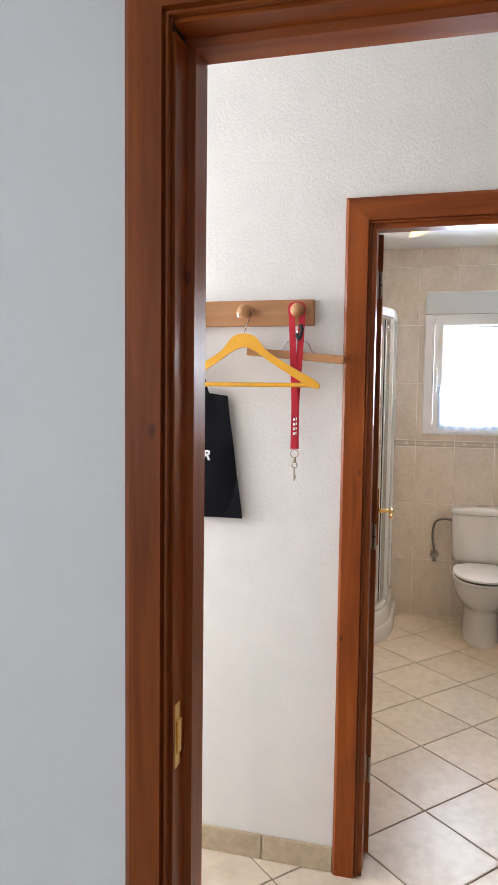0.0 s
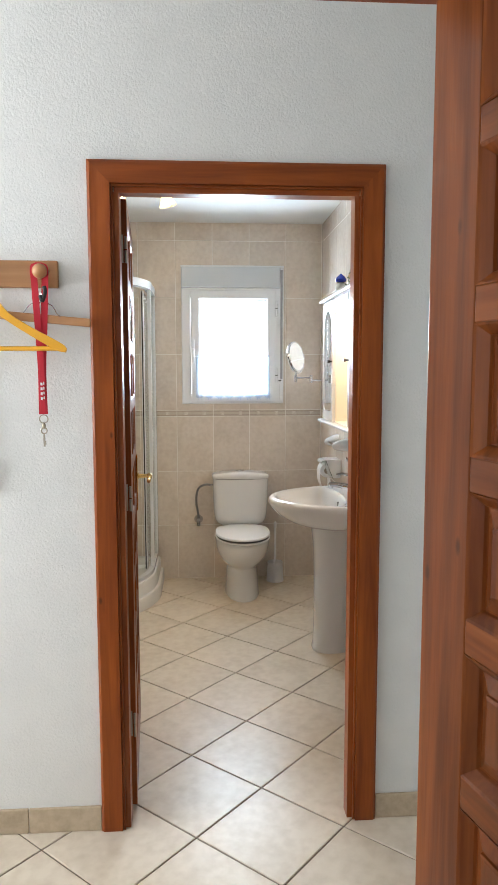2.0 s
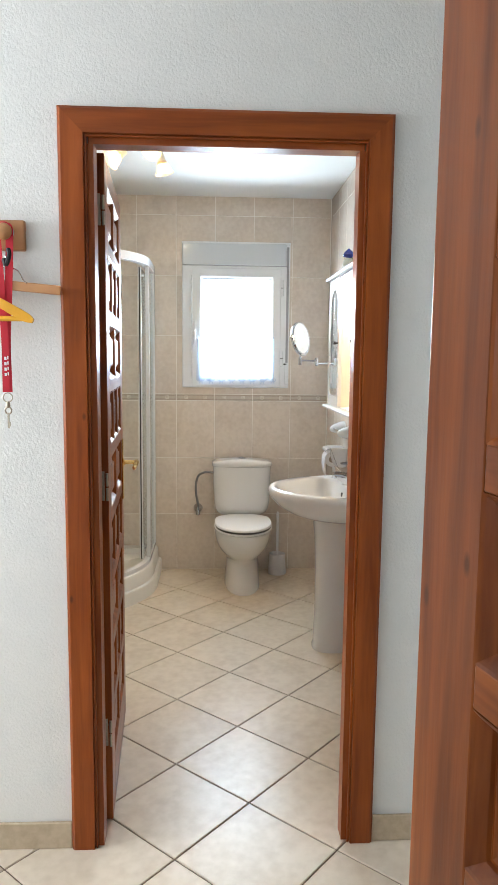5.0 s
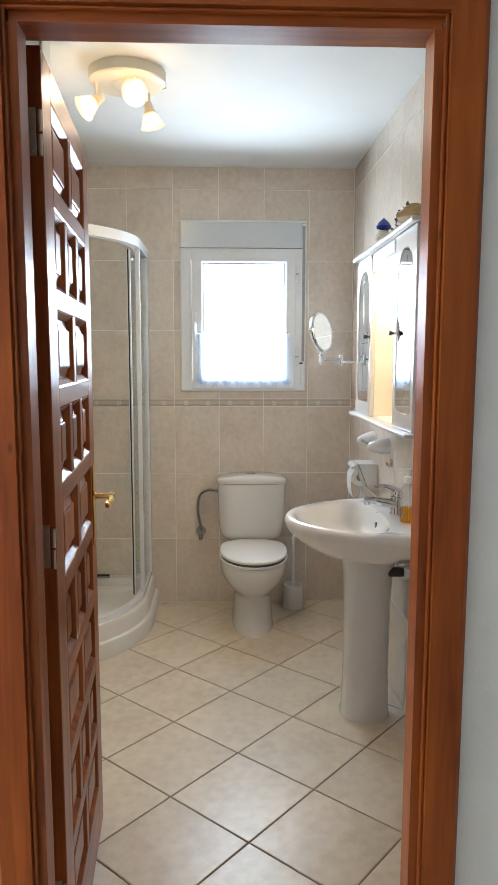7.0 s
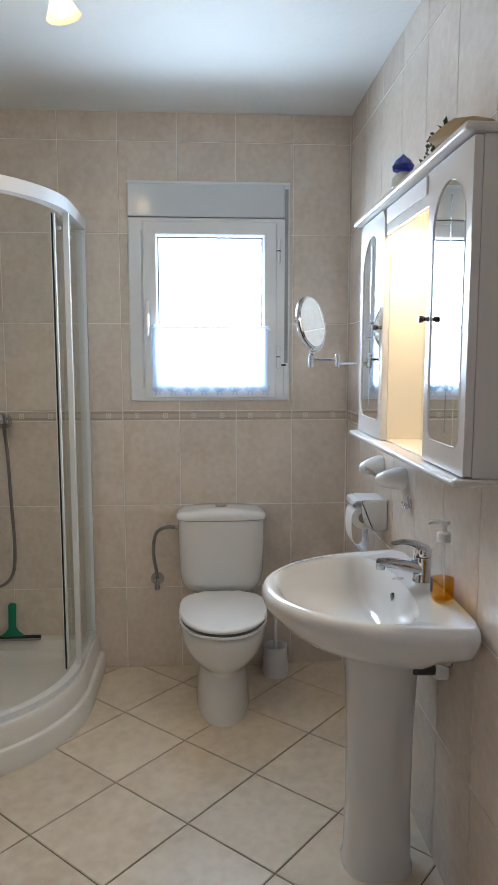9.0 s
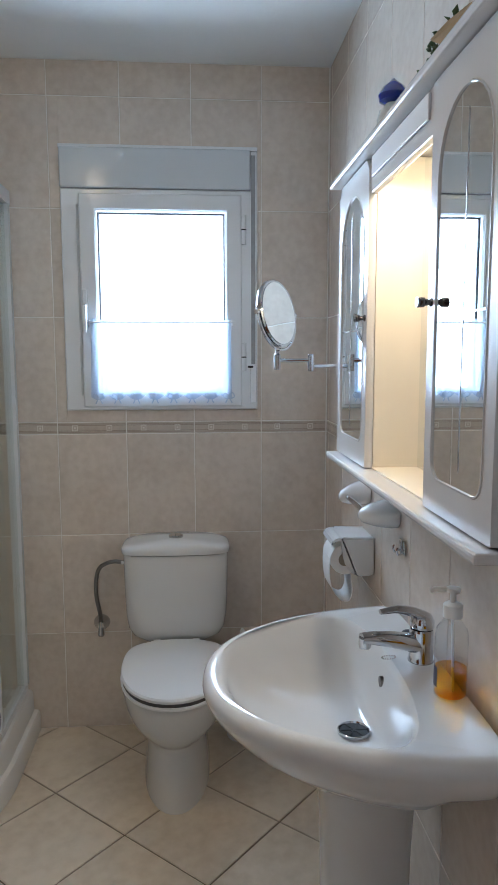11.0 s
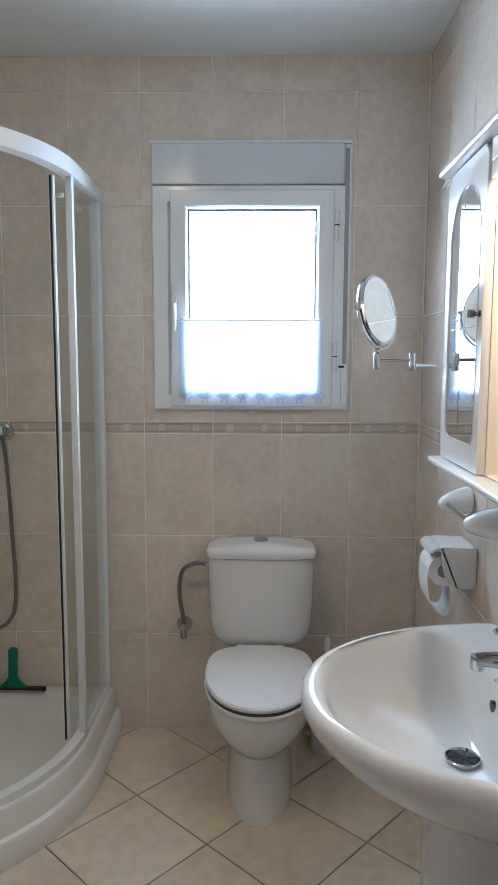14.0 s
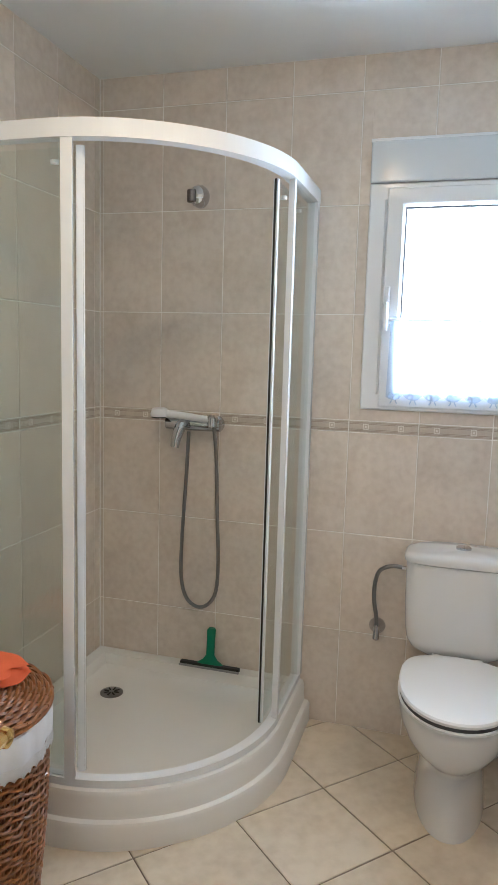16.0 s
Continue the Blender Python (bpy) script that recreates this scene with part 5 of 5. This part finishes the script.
def basket():
    b = thing("laundry_basket", (-0.678, 3.80, 0), "brown wicker laundry basket with white lace-edged liner", "laundry basket")
    b.scale = (1, 1, 0.95)

    def rad(z):
        return 0.185 + 0.05 * math.sin(min(z / 0.6, 1) * 2.2) * 0.6
    bm = bmesh.new()
    stakes = 40
    z = 0.012
    row = 0
    while z < 0.55:
        pts, r0 = [], rad(z)
        n = stakes * 3
        for k in range(n + 1):
            a = 2 * math.pi * k / n
            r = r0 + 0.006 * math.sin(a * stakes / 2 + math.pi * (row % 2))
            pts.append((r * math.cos(a), r * math.sin(a), z + 0.004 * math.sin(a * 20 + row)))
        tube(pts, 0.0046, 5, bm=bm)
        z += 0.0102
        row += 1
    part("weave", bm, WICKER, b, "woven brown wicker", smooth=True)
    for k in range(stakes):
        a = 2 * math.pi * (k + 0.5) / stakes
        bm = tube([((rad(z) - 0.002) * math.cos(a), (rad(z) - 0.002) * math.sin(a), z) for z in (0.0, 0.1, 0.25, 0.4, 0.54)], 0.004, 5)
        part("stake", bm, WICKER, b, smooth=True)
    part("bottom", lathe([(0.001, 0.005), (0.18, 0.006), (0.18, 0.012)], seg=32), WICKER, b)
    rings = []
    for zz, dr in ((0.568, 0.004), (0.563, 0.016), (0.54, 0.018), (0.51, 0.016), (0.482, 0.014), (0.478, 0.010)):
        rings.append([((rad(zz) + dr + 0.004 * math.sin(k * 1.1)) * math.cos(2 * math.pi * k / 96), (rad(zz) + dr + 0.004 * math.sin(k * 1.1)) * math.sin(2 * math.pi * k / 96),
                       zz + (0.008 * abs(math.sin(k * 0.5)) if zz < 0.479 else 0) + (0.006 * math.sin(k * 0.2))) for k in range(96)])
    part("liner", loft(rings, caps=(False, False)), LINEN, b, "white cotton liner folded over the rim", smooth=True)
    rings = []
    for j, (zz, dr) in enumerate(((0.490, 0.0165), (0.476, 0.0165), (0.464, 0.0160), (0.452, 0.0150))):
        ring = []
        for k in range(240):
            a = 2 * math.pi * k / 240
            r = rad(0.478) + dr + 0.003 * math.sin(k * 0.44)
            ring.append((r * math.cos(a), r * math.sin(a), zz + 0.003 * math.sin(a * 8) + (0.009 * abs(math.sin(a * 30)) if j == 3 else 0)))
        rings.append(ring)
    part("lace_edge", loft(rings, caps=(False, False)), cloth("white_lace_edging", (0.84, 0.83, 0.82), 0.1, 0.9), b, "white lace edging", smooth=True)
    bm = bmesh.new()
    for ring in range(23):
        r, pts = 0.012 + 0.0099 * ring, []
        for k in range(97):
            a = 2 * math.pi * k / 96
            pts.append((r * math.cos(a), r * math.sin(a), 0.614 - 0.030 * (r / 0.24) ** 2 + 0.0042 * math.sin(16 * a + math.pi * ring) * min(1.0, r / 0.08)))
        tube(pts, 0.0054, 5, bm=bm)
    for k in range(32):
        a = 2 * math.pi * (k + 0.25) / 32
        tube([(r * math.cos(a), r * math.sin(a), 0.614 - 0.030 * (r / 0.24) ** 2) for r in (0.02, 0.09, 0.16, 0.236)], 0.0038, 5, bm=bm)
    rings = [[(r * math.cos(2 * math.pi * k / 40), r * math.sin(2 * math.pi * k / 40), z) for k in range(40)] for r, z in ((0.22, 0.568), (0.236, 0.572), (0.236, 0.578), (0.22, 0.582), (0.01, 0.604))]
    loft(rings, bm=bm)
    part("lid", bm, WICKER, b, "round wicker lid", smooth=True)
    # a folded cloth on the lid
    t = thing("folded_cloth", (-0.685, 3.885, 0.592), "folded coral orange cotton cloth on the basket lid", "cloth", turn=-14)
    t.scale = (0.86, 0.80, 1.0)
    bm = bmesh.new()
    for layer in range(4):
        n = 16
        rows = []
        for j in range(n + 1):
            r = []
            for i in range(n + 1):
                u, v = i / n - 0.5, j / n - 0.5
                edge = max(abs(u), abs(v)) * 2
                z = layer * 0.011 + 0.006 * math.sin(u * 7 + layer) * math.cos(v * 6 + layer * 2) - 0.012 * max(0, edge - 0.75) * 4 * (0.4 + 0.2 * layer)
                r.append((u * (0.30 - 0.012 * layer) + 0.012 * math.sin(v * 9 + layer), v * (0.22 - 0.01 * layer) + 0.01 * math.sin(u * 8), max(z, -0.010) + 0.004))
            rows.append(r)
        vs = [[bm.verts.new(p) for p in r] for r in rows]
        for a, c in zip(vs, vs[1:]):
            for i in range(n):
                bm.faces.new((a[i], a[i + 1], c[i + 1], c[i]))
    part("cloth_folds", bm, ORANGE, t, smooth=True)
    d = thing("brass_dish", (-0.625, 3.70, 0.579), "small shiny brass dish on the basket lid", "dish")
    bm = lathe([(0.018, 0.0), (0.02, 0.003), (0.04, 0.018), (0.05, 0.034), (0.047, 0.034), (0.038, 0.021), (0.001, 0.006)], seg=28)
    part("dish_bowl", bm, BRASS, d, smooth=True)


basket()

# ---- tall cupboard behind the door ----


def tall_cupboard():
    c = thing("tall_cupboard", (-0.5, 2.78, 0), "tall cream cupboard behind the open door", "cupboard")
    # the side's shade is put into the carcass colour, hence grey beside the cream
    part("carcass", solid(-0.40, 0.405, -0.37, 0.20, 0.0, 2.42, 0.003), material("grey_shaded_laminate", (0.40, 0.37, 0.32), 0.4, vary=0.3, scale=8), c)
    part("cupboard_door", solid(-0.40, 0.408, 0.202, 0.222, 0.06, 2.42, 0.004), CREAM, c, "glossy cream door")
    part("corner_trim", solid(0.4055, 0.412, 0.12, 0.201, 0.0, 2.42, 0.003), CREAM, c, "cream corner trim")
    part("knob", lathe([(0.008, 0.222), (0.006, 0.235), (0.013, 0.245), (0.010, 0.254), (0.001, 0.255)], (0.33, 0, 1.1), 14, axis="y"), CHROME, c, smooth=True)


tall_cupboard()

# ---- hall rack ----


def coat_rack():
    yw = Y_HALL
    r = thing("coat_rack", (-0.472, yw, 1.738), "pale beech coat rail with round wooden pegs", "coat rack")
    part("rail_board", solid(-0.47, 0.312, -0.020, 0.0, -0.039, 0.039, 0.004), BEECH, r)
    for x in (-0.345, -0.12, 0.107, 0.268):
        bm = lathe([(0.001, -0.072), (0.012, -0.070), (0.020, -0.062), (0.0215, -0.052), (0.018, -0.042), (0.011, -0.035), (0.0095, -0.020)], (x, 0, 0.004), 22, axis="y")
        part("peg", bm, BEECH, r, smooth=True)


coat_rack()


def wire_hook(p, lean=0.0):
    """A hanger's wire hook over a peg at p, with its shank below."""
    pts = [(p[0] - 0.018, p[1], p[2] - 0.012), (p[0] - 0.021, p[1], p[2] + 0.005), (p[0] - 0.008, p[1], p[2] + 0.022), (p[0] + 0.012, p[1], p[2] + 0.02), (p[0] + 0.022, p[1], p[2] + 0.002), (p[0] + 0.012, p[1], p[2] - 0.025), (p[0] + lean, p[1], p[2] - 0.06)]
    return tube(smooth_line(pts, 5), 0.0017, 6)


def hangers():
    h = thing("yellow_hanger", (-0.364, Y_HALL - 0.058, 1.738), "bright yellow painted wooden clothes hanger on a peg", "hanger")
    h.scale = (1, 1, 0.935)
    part("hook", wire_hook((0, 0, -0.004)), CHROME, h, "chrome wire hook", smooth=True)
    up = line2([(-0.232, -0.232), (-0.215, -0.214), (-0.13, -0.164), (-0.07, -0.122), (-0.035, -0.079), (0.0, -0.068), (0.035, -0.079), (0.07, -0.122), (0.13, -0.164), (0.215, -0.214), (0.232, -0.232)], 4)
    low = line2([(-0.228, -0.243), (-0.20, -0.235), (-0.125, -0.188), (-0.07, -0.150), (-0.035, -0.124), (0.0, -0.112), (0.035, -0.124), (0.07, -0.150), (0.125, -0.188), (0.20, -0.235), (0.228, -0.243)], 4)
    rings = [[(a[0], -0.007, a[1]), (a[0], 0.007, a[1]), (b[0], 0.007, b[1]), (b[0], -0.007, b[1])] for a, b in zip(up, low)]
    part("shoulder_piece", loft(rings), YELLOW, h)
    part("cross_bar", tube([(-0.212, 0, -0.231), (0.212, 0, -0.231)], 0.0075, 10), YELLOW, h, smooth=True)
    g = thing("clamp_hanger", (-0.206, Y_HALL - 0.033, 1.742), "pale wooden clamp hanger with wire clips on a peg", "hanger")
    bm = wire_hook((0, 0, -0.002))
    tube(smooth_line([(0, 0, -0.06), (0.0, 0, -0.085), (-0.03, 0, -0.09), (-0.05, -0.004, -0.115), (-0.055, -0.008, -0.12)], 4), 0.0017, 6, bm=bm)
    tube(smooth_line([(0, 0, -0.085), (0.03, 0, -0.095), (0.045, -0.004, -0.12), (0.055, -0.012, -0.128)], 4), 0.0017, 6, bm=bm)
    part("wire_clip", bm, CHROME, g, smooth=True)
    bar = solid(-0.155, 0.14, -0.010, 0.008, -0.012, 0.012, 0.003)
    bmesh.ops.transform(bar, matrix=Matrix.Translation((0, 0, -0.133)) @ Matrix.Rotation(radians(5), 4, "Y"), verts=bar.verts)
    part("clamp_bar", bar, BEECH, g)


hangers()


def lanyard():
    l = thing("key_lanyard", (-0.206, Y_HALL - 0.052, 1.742), "red ribbon lanyard with a key on a peg", "lanyard")
    for s in (-1, 1):
        pts = smooth_line([(0.0, 0, 0.024), (s * 0.015, 0, 0.012), (s * 0.014, 0.004, -0.04), (s * 0.008, 0.004, -0.16), (s * 0.002, 0.0, -0.28), (s * 0.003, -0.001 * s, -0.41)], 5)
        rings = [[(p.x - 0.0095, p.y + 0.0018 * s - 0.0006, p.z), (p.x + 0.0095, p.y + 0.0018 * s - 0.0006, p.z), (p.x + 0.0095, p.y + 0.0018 * s + 0.0006, p.z), (p.x - 0.0095, p.y + 0.0018 * s + 0.0006, p.z)] for p in pts]
        part("ribbon", loft(rings), RED, l)
    bm = bmesh.new()
    for k in range(4):
        box(bm, -0.005 + 0.0, 0.001, -0.0052, -0.0047, -0.368 + 0.014 * k, -0.360 + 0.014 * k)
        box(bm, 0.003, 0.006, -0.0052, -0.0047, -0.366 + 0.014 * k, -0.358 + 0.014 * k)
    part("ribbon_print", bm, WHITE_PRINT, l, "small white print")
    bm = tube(smooth_line([(0.014, -0.006, -0.045), (0.018, -0.012, -0.06), (0.010, -0.014, -0.085), (0.004, -0.012, -0.07)], 4), 0.006, 8)
    part("clip", bm, BLACK, l, "black plastic buckle", smooth=True)
    bm = tube([(0.012 * math.cos(t), 0, -0.424 + 0.012 * math.sin(t)) for t in [2 * math.pi * k / 20 for k in range(21)]], 0.0016, 6)
    lathe([(0.003, -0.452), (0.006, -0.446), (0.005, -0.438), (0.002, -0.434)], (0, 0, 0), 10, bm=bm)
    tube([(0.008 * math.cos(t), 0.001, -0.458 + 0.009 * math.sin(t)) for t in [2 * math.pi * k / 16 for k in range(17)]], 0.0022, 6, bm=bm)
    box(bm, -0.0025, 0.0025, 0.0, 0.002, -0.505, -0.466)
    box(bm, 0.0025, 0.005, 0.0, 0.002, -0.500, -0.488)
    part("key", bm, IRON, l, "steel key on a ring", smooth=True)


lanyard()


def tote_bag():
    b = thing("tote_bag", (-0.591, Y_HALL - 0.036, 1.742), "black fabric tote bag hanging from a peg", "bag")
    n, m = 22, 26
    for side in (-1, 1):
        rows = []
        for j in range(m + 1):
            v = j / m
            row = []
            half = 0.165 + 0.052 * v
            for i in range(n + 1):
                u = i / n * 2 - 1
                belly = 0.016 * (1 - u * u) * (0.35 + math.sin(v * math.pi) * 0.9) + 0.004 * math.sin(u * 5 + v * 7)
                row.append((u * half, side * belly + 0.014, -0.25 - 0.385 * v + 0.006 * math.sin(u * 4) * (1 - v)))
            rows.append(row)
        bm = bmesh.new()
        vs = [[bm.verts.new(p) for p in r] for r in rows]
        for a, c in zip(vs, vs[1:]):
            for i in range(n):
                bm.faces.new((a[i], a[i + 1], c[i + 1], c[i]))
        part("bag_side", bm, BAG, b, smooth=True)
        pts = smooth_line([(-0.096, side * 0.008 + 0.012, -0.26), (-0.068, side * 0.007, -0.14), (-0.029, side * 0.006, 0.004), (0.0, side * 0.006, 0.024), (0.029, side * 0.006, 0.004), (0.068, side * 0.007, -0.14), (0.096, side * 0.008 + 0.012, -0.26)], 5)
        rings = [[(p.x - 0.011, p.y - 0.001, p.z), (p.x + 0.011, p.y - 0.001, p.z), (p.x + 0.011, p.y + 0.001, p.z), (p.x - 0.011, p.y + 0.001, p.z)] for p in pts]
        part("strap", loft(rings), BAG, b, "black carrying strap")
    # the clear letters of the print
    for ch, x in (("B", 0.050), ("E", 0.079), ("R", 0.107)):
        cu = bpy.data.curves.new("letter", "FONT")
        cu.body, cu.size, cu.extrude, cu.align_x = ch, 0.042, 0.0006, "CENTER"
        cu.shear, cu.offset = 0.25, 0.0014
        tmp = new("letter_curve", cu)
        me = bpy.data.meshes.new_from_object(tmp)
        bpy.data.objects.remove(tmp)
        me.materials.clear()
        me.materials.append(WHITE_PRINT)
        o = new("letter", me)
        o.parent = b
        o.matrix_local = pose(x, -0.0170, -0.452, 90, 0, 0)
        o["label"] = "white printed letter " + ch


tote_bag()

# ---- skirting ----
sk = thing("baseboard", (0, Y_HALL, 0), "beige tile skirting along the hall wall", "skirting", kind="structure")
for x0, x1 in ((-2.39, -1.62), (-1.618, -1.29), (-1.288, -0.96), (-0.958, -0.63), (-0.628, -0.302), (-0.300, -0.0735), (0.8095, 1.02), (1.022, 1.35), (1.352, 1.68), (1.682, 2.39)):
    part("skirting_tile", solid(x0, x1, -0.010, -0.0005, 0.0, 0.082, 0.003), SKIRT, sk)

# ---- wall tiles ----
PITCH = 0.2515
JOINT = 0.0036
ROWS_Z = (0.0, 0.382, 0.764, 1.146, 1.190, 1.572, 1.954, 2.336, CEIL)
tile_meshes = {}


def tile_mesh(w, h, band):
    """A tile in the x-z plane, its face towards -y, with eased edges."""
    key = (round(w, 4), round(h, 4), band)
    if key in tile_meshes:
        return tile_meshes[key]
    bm = bmesh.new()
    e = 0.0012
    rings = [[(-w / 2 + i, y, -h / 2 + i), (w / 2 - i, y, -h / 2 + i), (w / 2 - i, y, h / 2 - i), (-w / 2 + i, y, h / 2 - i)] for i, y in ((0, 0.0), (0, -0.0012), (e, -0.002))]
    loft(rings, caps=(False, True), bm=bm)
    if band:
        for z in (-h / 2 + 0.0055, -h / 2 + 0.010, h / 2 - 0.010, h / 2 - 0.0055):
            box(bm, -w / 2 + 0.001, w / 2 - 0.001, -0.0026, -0.0015, z - 0.0011, z + 0.0011, mi=1)
        for x in (-PITCH / 4, PITCH / 4):
            if abs(x) + 0.012 < w / 2:
                box(bm, x - 0.0105, x + 0.0105, -0.0027, -0.0015, -0.0105, 0.0105, mi=2)
                box(bm, x - 0.0075, x + 0.0075, -0.0030, -0.0024, -0.0075, 0.0075, mi=0)
                box(bm, x - 0.0035, x + 0.0035, -0.0033, -0.0027, -0.0035, 0.0035, mi=2)
    finish(bm, False)
    me = bpy.data.meshes.new("tile")
    bm.to_mesh(me)
    bm.free()
    for m in (BAND, BAND_LINE, BAND_LIGHT) if band else (TILE,):
        me.materials.append(m)
    tile_meshes[key] = me
    return me


def cut(rects, hole):
    out = []
    for a, b, c, d in rects:
        if b <= hole[0] or a >= hole[1] or d <= hole[2] or c >= hole[3]:
            out.append((a, b, c, d))
            continue
        mid0, mid1 = max(a, hole[0]), min(b, hole[1])
        for r in ((a, hole[0], c, d), (hole[1], b, c, d), (mid0, mid1, c, hole[2]), (mid0, mid1, hole[3], d)):
            if r[1] - r[0] > 0.004 and r[3] - r[2] > 0.004:
                out.append(r)
    return out


def tile_wall(wall, first, lo, hi, place, turn, hole=None):
    """Rows of tiles between lo and hi along the wall; place(u, z) gives a tile's spot."""
    joints = [lo] + [first + PITCH * k for k in range(-20, 21) if lo + 0.01 < first + PITCH * k < hi - 0.01] + [hi]
    for j, (z0, z1) in enumerate(zip(ROWS_Z, ROWS_Z[1:])):
        for u0, u1 in zip(joints, joints[1:]):
            rects = [(u0 + JOINT / 2, u1 - JOINT / 2, z0 + JOINT / 2, z1 - JOINT / 2)]
            for a, b, c, d in (cut(rects, hole) if hole else rects):
                band = j == 3 and b - a > 0.02
                o = new("border_tile" if band else "tile", tile_mesh(b - a, d - c, band))
                o.parent = wall
                o.matrix_local = pose(*place((a + b) / 2, (c + d) / 2), 0, 0, turn)


tile_wall(wall_back, 0.084, X_LEFT, X_RIGHT, lambda u, z: (u, Y_BACK + 0.004, z), 0, (WX0 - 0.002, WX1 + 0.002, WZ0 - 0.002, WZ1 + 0.004))
tile_wall(wall_right, 3.951, Y_ENTRY, Y_BACK, lambda u, z: (X_RIGHT + 0.004, u, z), -90)
tile_wall(wall_left, 3.951, Y_ENTRY, Y_BACK, lambda u, z: (X_LEFT - 0.004, u, z), 90)

# ---- floor tiles ----
SIDE, ROT = 0.3345, 2.7
OX, OY = 0.408, 3.418


def floor_tiles():
    g, e, top = 0.0050, 0.0025, 0.0
    h = SIDE / 2 - g / 2
    bm = bmesh.new()
    rings = [[(-h + i, -h + i, z), (h - i, -h + i, z), (h - i, h - i, z), (-h + i, h - i, z)] for i, z in ((0, -0.006), (0, -0.0016), (e, 0.0))]
    loft(rings, caps=(False, True), bm=bm)
    finish(bm, False)
    me = bpy.data.meshes.new("floor_tile")
    bm.to_mesh(me)
    bm.free()
    me.materials.append(FLOOR_TILE)
    turn = Matrix.Rotation(radians(45 + ROT), 4, "Z")
    for i in range(-16, 17):
        for j in range(-16, 17):
            p = turn @ Vector(((i + 0.5) * SIDE, (j + 0.5) * SIDE, 0))
            x, y = OX + p.x, OY + p.y
            if -1.2 < x < 1.35 and -0.3 < y < 5.2:
                o = new("floor_tile", me)
                o.parent = floor
                o.matrix_local = Matrix.Translation((x, y, 0)) @ turn
    rest = bmesh.new()
    for i in range(-24, 25):
        for j in range(-24, 25):
            p = turn @ Vector(((i + 0.5) * SIDE, (j + 0.5) * SIDE, 0))
            x, y = OX + p.x, OY + p.y
            if -2.6 < x < 2.6 and -3.0 < y < 2.4 and not (-1.2 < x < 1.35 and -0.3 < y < 5.2):
                vs = [rest.verts.new(Matrix.Translation((x, y, 0)) @ turn @ Vector(v)) for v in ((-h, -h, 0), (h, -h, 0), (h, h, 0), (-h, h, 0))]
                rest.faces.new(vs)
    o = part("outer_floor_tiles", rest, FLOOR_TILE, floor)
    o["kind"] = "stuff"


floor_tiles()
